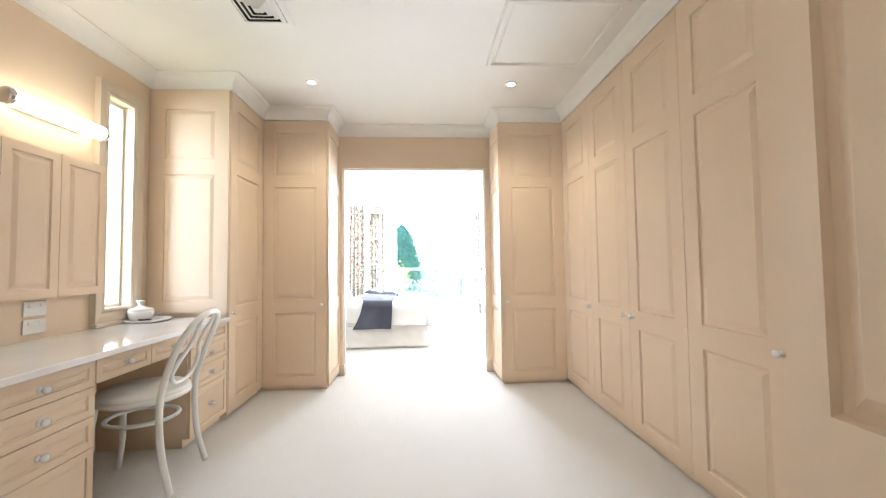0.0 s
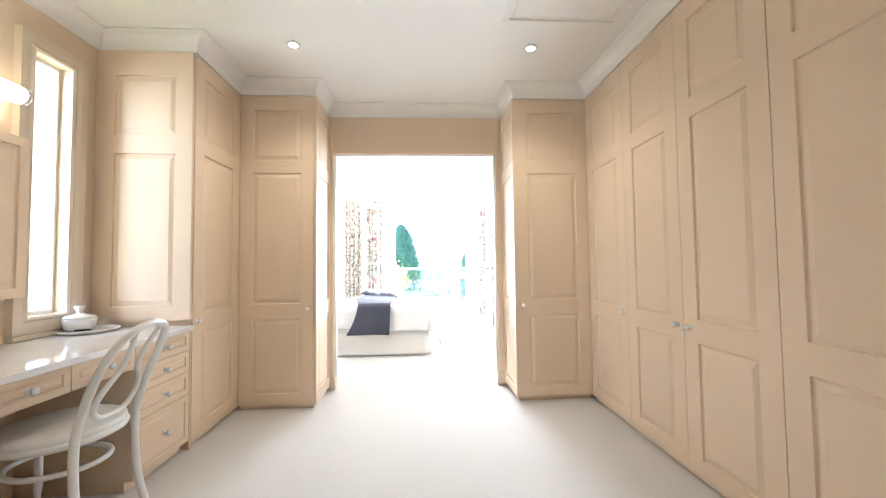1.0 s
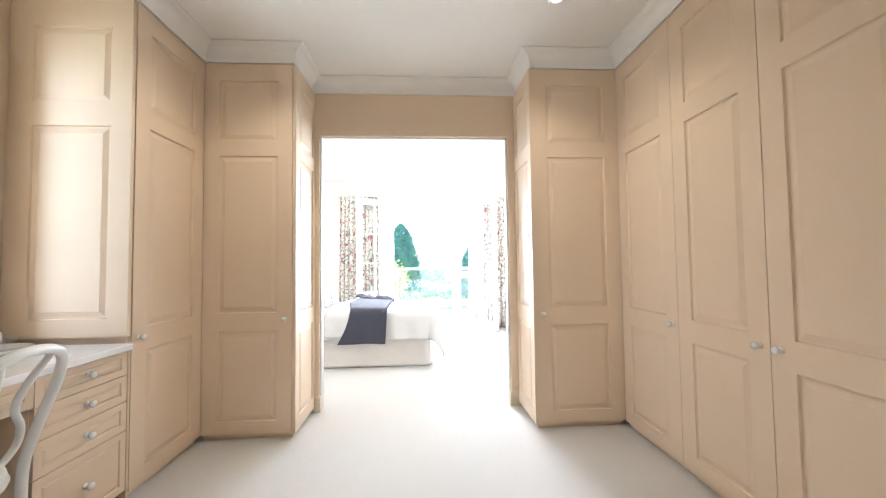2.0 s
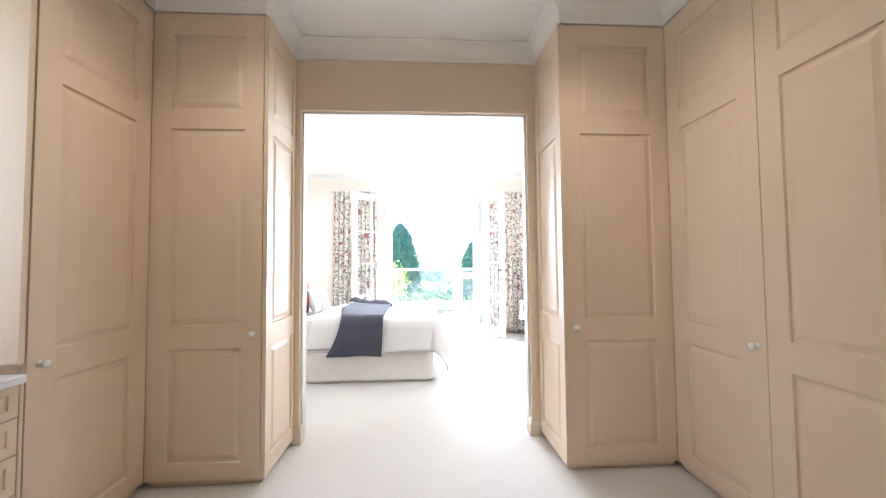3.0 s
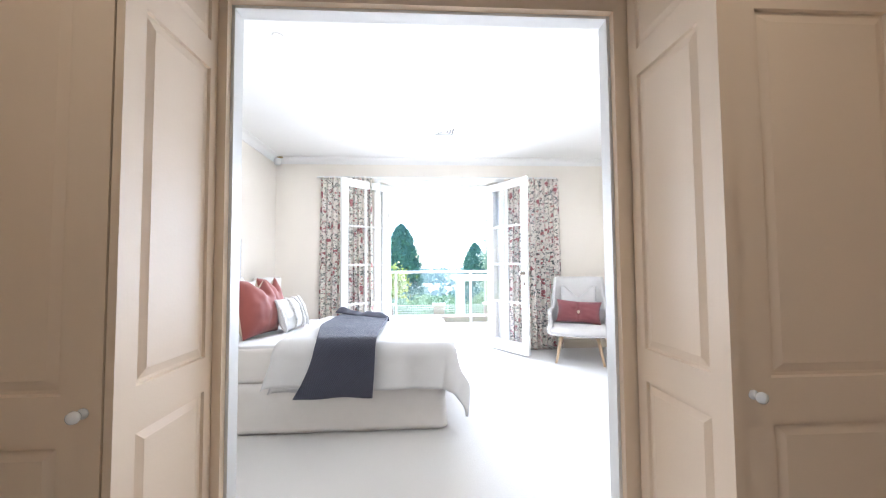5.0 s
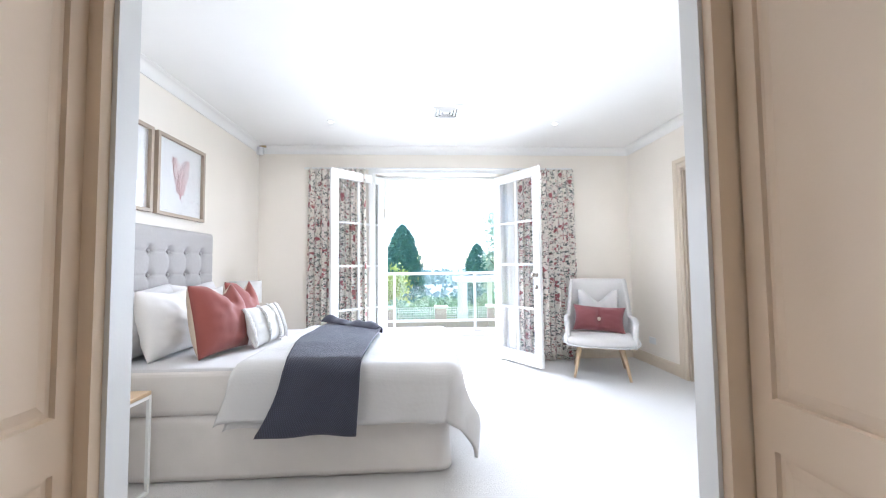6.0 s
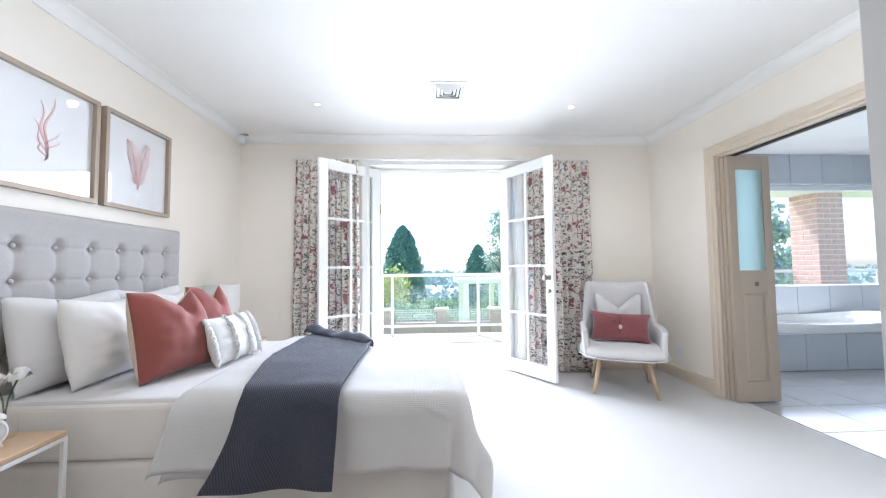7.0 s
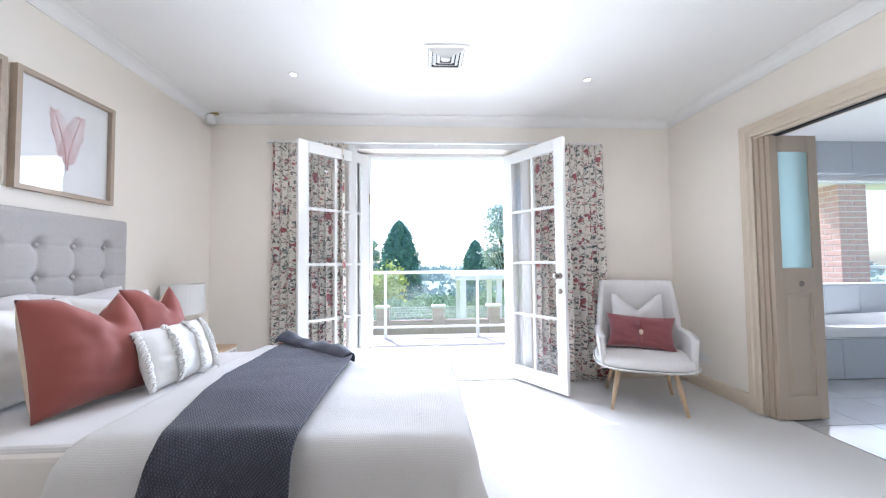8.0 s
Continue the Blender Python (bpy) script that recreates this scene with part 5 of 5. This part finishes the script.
# ---- garden ----
G = -2.9
M_GRASS = material("lawn", (0.30, 0.40, 0.15), 0.95, 0.3, 0.8, 0.4, 30, spec=0.0)
# pinkish brick, its contrast lowered in the colour for the haze
M_FENCE = material("pale_hazed_brick", (0.52, 0.38, 0.34), 0.9, 0.15, 9, 0.3, 60)
# woods' green paled and blued to stand for the distance haze
M_FAR_HAZE = material("far_woods_hazed", (0.34, 0.42, 0.38), 0.95, 0.2, 0.02, 0.0, spec=0.0)
# conifer and shrub greens lifted, so the garden's haze sits in the colour
M_LEAF_D = material("conifer_leaf", (0.16, 0.31, 0.27), 0.7, 0.35, 2.0, 0.0)
M_LEAF_M = material("shrub_leaf", (0.31, 0.45, 0.27), 0.7, 0.35, 2.0, 0.0)
M_LEAF_Y = material("hedge_leaf", (0.52, 0.58, 0.18), 0.7, 0.3, 2.0, 0.0)
M_LEAF_G = material("gum_leaf", (0.42, 0.51, 0.44), 0.7, 0.3, 2.0, 0.0)
M_BARK = material("bark", (0.13, 0.10, 0.075), 0.9, 0.3, 6, 0.3, 30)
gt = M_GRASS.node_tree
gco, gsep, grng, ghaze = (gt.nodes.new("ShaderNode" + k) for k in ("TexCoord", "SeparateXYZ", "MapRange", "Mix"))
ghaze.data_type = "RGBA"
ghaze.inputs["B"].default_value = (0.38, 0.45, 0.42, 1)      # blue-grey distance haze, painted into the ground's colour
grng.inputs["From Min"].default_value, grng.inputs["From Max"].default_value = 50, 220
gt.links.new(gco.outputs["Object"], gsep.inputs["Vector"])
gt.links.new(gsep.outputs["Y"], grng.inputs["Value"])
gt.links.new(grng.outputs["Result"], ghaze.inputs["Factor"])
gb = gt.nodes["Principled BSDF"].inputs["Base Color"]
gt.links.new(gb.links[0].from_socket, ghaze.inputs["A"])
gt.links.new(ghaze.outputs["Result"], gb)
bm = bmesh.new()
n = 70
gr = []
for j in range(n + 1):
    row = []
    for i in range(n + 1):
        yy = 9.0 + 2400 * (j / n) ** 3.2
        xx = (i / n - 0.5) * (160 + yy * 2.2)
        z = G - max(0.0, yy - 34) * 0.16 if yy < 120 else G - 13.8 + (yy - 120) * 0.0052
        z += noise.noise(Vector((xx * 0.006, yy * 0.006, 2))) * min(9, max(0, yy - 60) * 0.05) + noise.noise(Vector((xx * 0.02, yy * 0.02, 5))) * min(5, max(0, yy - 80) * 0.01)
        row.append(bm.verts.new((xx, yy, min(z, 6.0))))
    gr.append(row)
for j in range(n):
    for i in range(n):
        bm.faces.new((gr[j][i], gr[j][i + 1], gr[j + 1][i + 1], gr[j + 1][i]))
back_row = [bm.verts.new((x, -60, G)) for x in (-300, 300)]
bm.faces.new((back_row[0], back_row[1], gr[0][n], gr[0][0]))
structure("ground", bm, M_GRASS, "lawn falling away to wooded hills, paled to haze with distance", "ground", smooth=True)


def foliage(points, size, seed, up=0.0):
    """Many small leaf blades at points, as plain arrays."""
    rng = np.random.default_rng(seed)
    k = len(points)
    d = rng.normal(size=(k, 3))
    d[:, 2] += up
    d /= np.linalg.norm(d, axis=1)[:, None]
    e = np.cross(d, rng.normal(size=(k, 3)))
    e /= np.linalg.norm(e, axis=1)[:, None]
    s = size * rng.uniform(0.6, 1.4, size=(k, 1))
    p = np.asarray(points)
    v = np.stack([p - e * s * 0.5, p + d * s - e * s * 0.15, p + d * s * 1.3 + e * s * 0.2, p + e * s * 0.5], 1).reshape(-1, 3)
    f = np.arange(4 * k).reshape(-1, 4)
    me = bpy.data.meshes.new("leaves")
    me.from_pydata(v.tolist(), [], f.tolist())
    return me


def leafy(name, me, mat, parent=None, label=""):
    me.materials.append(mat)
    ob = new(name, me)
    ob.parent = parent
    return tagged(ob, label)


def tree(m, h, r, kind, seed, label, mat, count=9000, size=0.3):
    tr_ = thing("tree", m, label, "tree", "garden trees")
    rng = np.random.default_rng(seed)
    part("trunk", tube([(0, 0, -0.3), (0.05 * r, 0, h * 0.4), (0, 0.03 * r, h * (0.93 if kind == "cone" else 0.7))], [0.07 * r + 0.08, 0.05 * r + 0.05, 0.02], 9), M_BARK, tr_, smooth=True)
    if kind == "cone":
        z = rng.beta(1.1, 1.15, count)
        a = rng.uniform(0, 2 * np.pi, count)
        prof = np.where(z < 0.18, 0.75 + z * 1.4, np.clip(1.0 - (np.maximum(z - 0.18, 0) / 0.82) ** 1.9, 0, 1) ** 0.62)
        lump = 1 + 0.11 * np.sin(a * 5 + z * 23) + 0.09 * np.sin(a * 9 - z * 37 + seed) + 0.06 * np.sin(a * 17 + z * 61) + rng.normal(0, 0.05, count)
        rad = r * prof * lump * np.sqrt(rng.uniform(0.55, 1, count))
        pts = np.stack([rad * np.cos(a), rad * np.sin(a), z * h], 1)
        leafy("crown", foliage(pts, size, seed, 0.9), mat, tr_, "dense dark needle crown")
    else:
        clumps, pts = [], []
        for k in range(46):
            zc = h * rng.uniform(0.25, 1.0)
            rc = r * (0.35 + 0.65 * math.sin(min(3.0, 3.1 * zc / h)))
            a = rng.uniform(0, 6.28)
            q = np.array([rc * math.cos(a) * rng.uniform(0.3, 1), rc * math.sin(a) * rng.uniform(0.3, 1), zc])
            clumps.append(q)
            pts.append(q + rng.normal(size=(count // 46, 3)) * r * np.array([0.17, 0.17, 0.12]))
        for q in clumps[:14]:
            part("limb", tube([(0, 0, max(h * 0.15, q[2] * 0.6)), (q[0] * 0.5, q[1] * 0.5, q[2] * 0.85), tuple(q)], [0.035 * r, 0.022 * r, 0.008 * r], 6), M_BARK, tr_, smooth=True)
        leafy("crown", foliage(np.concatenate(pts), size, seed), mat, tr_, "open grey-green crown")
    return tr_


def away(px_angle, dist):
    """A place in the garden by bearing from the doorway (degrees to the east of north) and distance."""
    return dist * math.tan(radians(px_angle)), 3.85 + dist


def ground_z(yy):
    return G - max(0.0, yy - 34) * 0.16


for ang, dist, above, wide, kind, seed, label, mat, cnt, size in (
        (-3.45, 42, 4.75, 4.7, "cone", 1, "tall dense dark green conifer in the garden", M_LEAF_D, 34000, 0.15),
        (8.25, 55, 3.3, 4.5, "cone", 2, "dark green conifer further down the garden", M_LEAF_D, 24000, 0.17),
        (12.4, 40, 6.0, 4.6, "open", 3, "airy grey-green gum tree", M_LEAF_G, 4200, 0.2),
        (-7.5, 60, 3.5, 3.0, "open", 4, "pale thin pine in the distance", M_LEAF_G, 2600, 0.28),
        (41.0, 34, 6.0, 9.0, "open", 6, "grey-green gum tree seen past the brick column", M_LEAF_G, 15000, 0.30),
        (47.0, 60, 3.0, 6.0, "open", 8, "grey-green gum tree far off", M_LEAF_G, 6000, 0.35)):
    x, yy = away(ang, dist)
    gz = ground_z(yy)
    tree(pose(x, yy, gz), 1.135 + above - gz, wide / 2, kind, seed, label, mat, cnt, size)


def shrub(x, yy, top, rx, ry, mat, seed, label, count=2600, size=0.16):
    s = thing("shrub", pose(x, yy, ground_z(yy)), label, "shrub", "garden shrubs")
    rng = np.random.default_rng(seed)
    h = top - ground_z(yy)
    part("stem", tube([(0, 0, -0.1), (0.05, 0.05, h * 0.5)], [0.08, 0.03], 7), M_BARK, s)
    pts = []
    for k in range(26):
        a, q = rng.uniform(0, 6.28), rng.uniform(0.1, 1) ** 0.5
        zc = h * rng.uniform(0.15, 0.92) * math.sqrt(max(0.1, 1 - 0.6 * q * q))
        pts.append(np.array([rx * q * math.cos(a), ry * q * math.sin(a), zc]) + rng.normal(size=(count // 26, 3)) * np.array([rx * 0.17, ry * 0.17, h * 0.07]))
    leafy("crown", foliage(np.concatenate(pts), size, seed, 0.4), mat, s, "leafy crown")


for x, yy, top, rx, ry, mat, seed in ((-2.75, 25, 1.8, 1.7, 1.2, M_LEAF_Y, 21), (-1.3, 23, -0.6, 1.6, 1.2, M_LEAF_M, 22), (-2.9, 22.5, -0.9, 1.3, 1.0, M_LEAF_M, 23), (1.2, 33, -1.2, 2.2, 1.5, M_LEAF_M, 24),
                                       (3.4, 35, -0.7, 2.2, 1.6, M_LEAF_D, 25), (5.6, 33, -0.9, 1.8, 1.4, M_LEAF_M, 26), (-0.4, 31, -1.0, 1.8, 1.5, M_LEAF_M, 27), (8.0, 36, -0.4, 2.6, 1.6, M_LEAF_M, 28), (-6.0, 26, -0.3, 2.4, 1.4, M_LEAF_M, 29)):
    shrub(x, yy, top, rx, ry, mat, seed, "clipped yellow-green hedge in the garden" if mat == M_LEAF_Y else "rounded leafy green shrub in the garden")

# distant woods
rng = np.random.default_rng(5)
pts = []
for k in range(2600):
    yy = rng.uniform(90, 900)
    xx = rng.uniform(-0.75, 1.3) * yy
    z = G - 13.8 + max(0, yy - 120) * 0.0052 if yy > 120 else ground_z(yy)
    q = np.array([xx, yy, z + 1.5])
    pts.append(q + rng.normal(size=(12, 3)) * np.array([3.0, 2.0, 1.6]) * (0.7 + yy / 500))
ob = leafy("far_woods_hazed", foliage(np.concatenate(pts), 3.2, 5), M_FAR_HAZE)
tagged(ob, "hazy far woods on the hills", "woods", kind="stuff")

# garden wall with brick piers and white lattice
fence = thing("garden_fence", pose(0, 19.5, G), "low brick garden wall with piers and white lattice", "fence")
for x in [-10.97 + 2.33 * k for k in range(13)]:
    part("pier", bx(x - 0.24, x + 0.24, -0.24, 0.24, 0, 2.18, 0.01), M_FENCE, fence, "brick pier")
    part("pier_cap", bx(x - 0.3, x + 0.3, -0.3, 0.3, 2.18, 2.28, 0.02), M_MORTAR, fence, "stone cap")
part("wall", bx(-11, 17, -0.11, 0.11, 0, 1.66), M_FENCE, fence, "low brick wall")
for x in [-10.97 + 2.33 * k for k in range(12)]:
    bm = bmesh.new()
    for k in range(20):
        a = x + 0.27 + 1.79 * k / 19
        box(bm, a - 0.012, a + 0.012, -0.012, 0.0, 1.67, 2.22)
    for k in range(6):
        z = 1.69 + 0.51 * k / 5
        box(bm, x + 0.25, x + 2.08, 0.001, 0.013, z - 0.012, z + 0.012)
    part("lattice_panel", bm, M_GLOSSW, fence, "white lattice panel")
pg = thing("garden_pavilion", pose(4.4, 26, G), "white flat-roofed garden pavilion", "pavilion")
part("roof", bx(-2.6, 2.6, -1.8, 1.8, 3.08, 3.38, 0.04), M_GLOSSW, pg)
for sx in (-2.1, -0.1, 1.9):
    for sy in (-1, 1):
        part("post", bx(sx - 0.14, sx + 0.14, sy * 1.5 - 0.14, sy * 1.5 + 0.14, 0, 3.08, 0.01), M_GLOSSW, pg)

# ---- pieces: tiles and bricks, last ----
def slab_mesh(name, dx, dy, dz, bevel, mat):
    bm = bx(-dx / 2, dx / 2, -dy / 2, dy / 2, -dz / 2, dz / 2, bevel)
    bmesh.ops.recalc_face_normals(bm, faces=bm.faces)
    me = bpy.data.meshes.new(name)
    bm.to_mesh(me)
    bm.free()
    me.materials.append(mat)
    return me


def piece(name, me, parent, m):
    ob = new(name, me)
    ob.parent = parent
    ob.matrix_local = m
    return ob


fl = bpy.data.objects["floor_ensuite"]
tile = slab_mesh("tile", 0.442, 0.442, 0.008, 0.0015, M_TILEF)
for i in range(9):
    for j in range(7):
        piece("tile", tile, fl, pose(BR + 0.105 + 0.4475 * i + 0.225, 7.14 - 0.225 - 0.4475 * j, -0.004))
walltile = slab_mesh("tile", 0.442, 0.008, 0.365, 0.0015, M_TILE)
for i in range(9):
    piece("tile", walltile, hob, pose(BR + W + 0.225 + 0.447 * i, 7.137, 0.188))
narrow = slab_mesh("tile", 0.442, 0.09, 0.008, 0.0015, M_TILE)
for i in range(9):
    piece("tile", narrow, hob, pose(BR + W + 0.225 + 0.447 * i, 7.182, 0.378))
nw = bpy.data.objects["wall_ensuite_north"]
up_tile = slab_mesh("tile", 0.442, 0.008, 0.425, 0.0015, M_TILE)
hd_tile = slab_mesh("tile", 0.442, 0.008, 0.39, 0.0015, M_TILE)
for i in range(9):
    piece("tile", up_tile, nw, pose(BR + W + 0.225 + 0.447 * i, EYB - 0.003, 0.60))
    piece("tile", hd_tile, nw, pose(BR + W + 0.225 + 0.447 * i, EYB - 0.003, 2.375))

col_ = thing("brick_column", pose(6.47, 9.2, -0.03), "red brick column on the balcony", "column")
part("mortar_core", bx(0.006, 0.464, 0.006, 0.464, 0, 2.45), M_MORTAR, col_, "pale mortar")
brick = slab_mesh("brick", 0.224, 0.112, 0.071, 0.004, M_BRICK)
for r in range(28):
    z = 0.043 + 0.0862 * r
    if z > 2.43:
        break
    off = r % 2
    for k in range(2):
        # along x on the near and far face, along y on the sides, alternating bond
        xa = 0.115 + 0.24 * k
        if off:
            piece("brick", brick, col_, pose(xa, 0.056, z))
            piece("brick", brick, col_, pose(xa, 0.414, z))
            piece("brick", brick, col_, pose(0.056, 0.235, z, 0, 0, 90)) if k == 0 else piece("brick", brick, col_, pose(0.414, 0.235, z, 0, 0, 90))
        else:
            piece("brick", brick, col_, pose(0.056, xa, z, 0, 0, 90))
            piece("brick", brick, col_, pose(0.414, xa, z, 0, 0, 90))
            piece("brick", brick, col_, pose(0.235, 0.056, z)) if k == 0 else piece("brick", brick, col_, pose(0.235, 0.414, z))
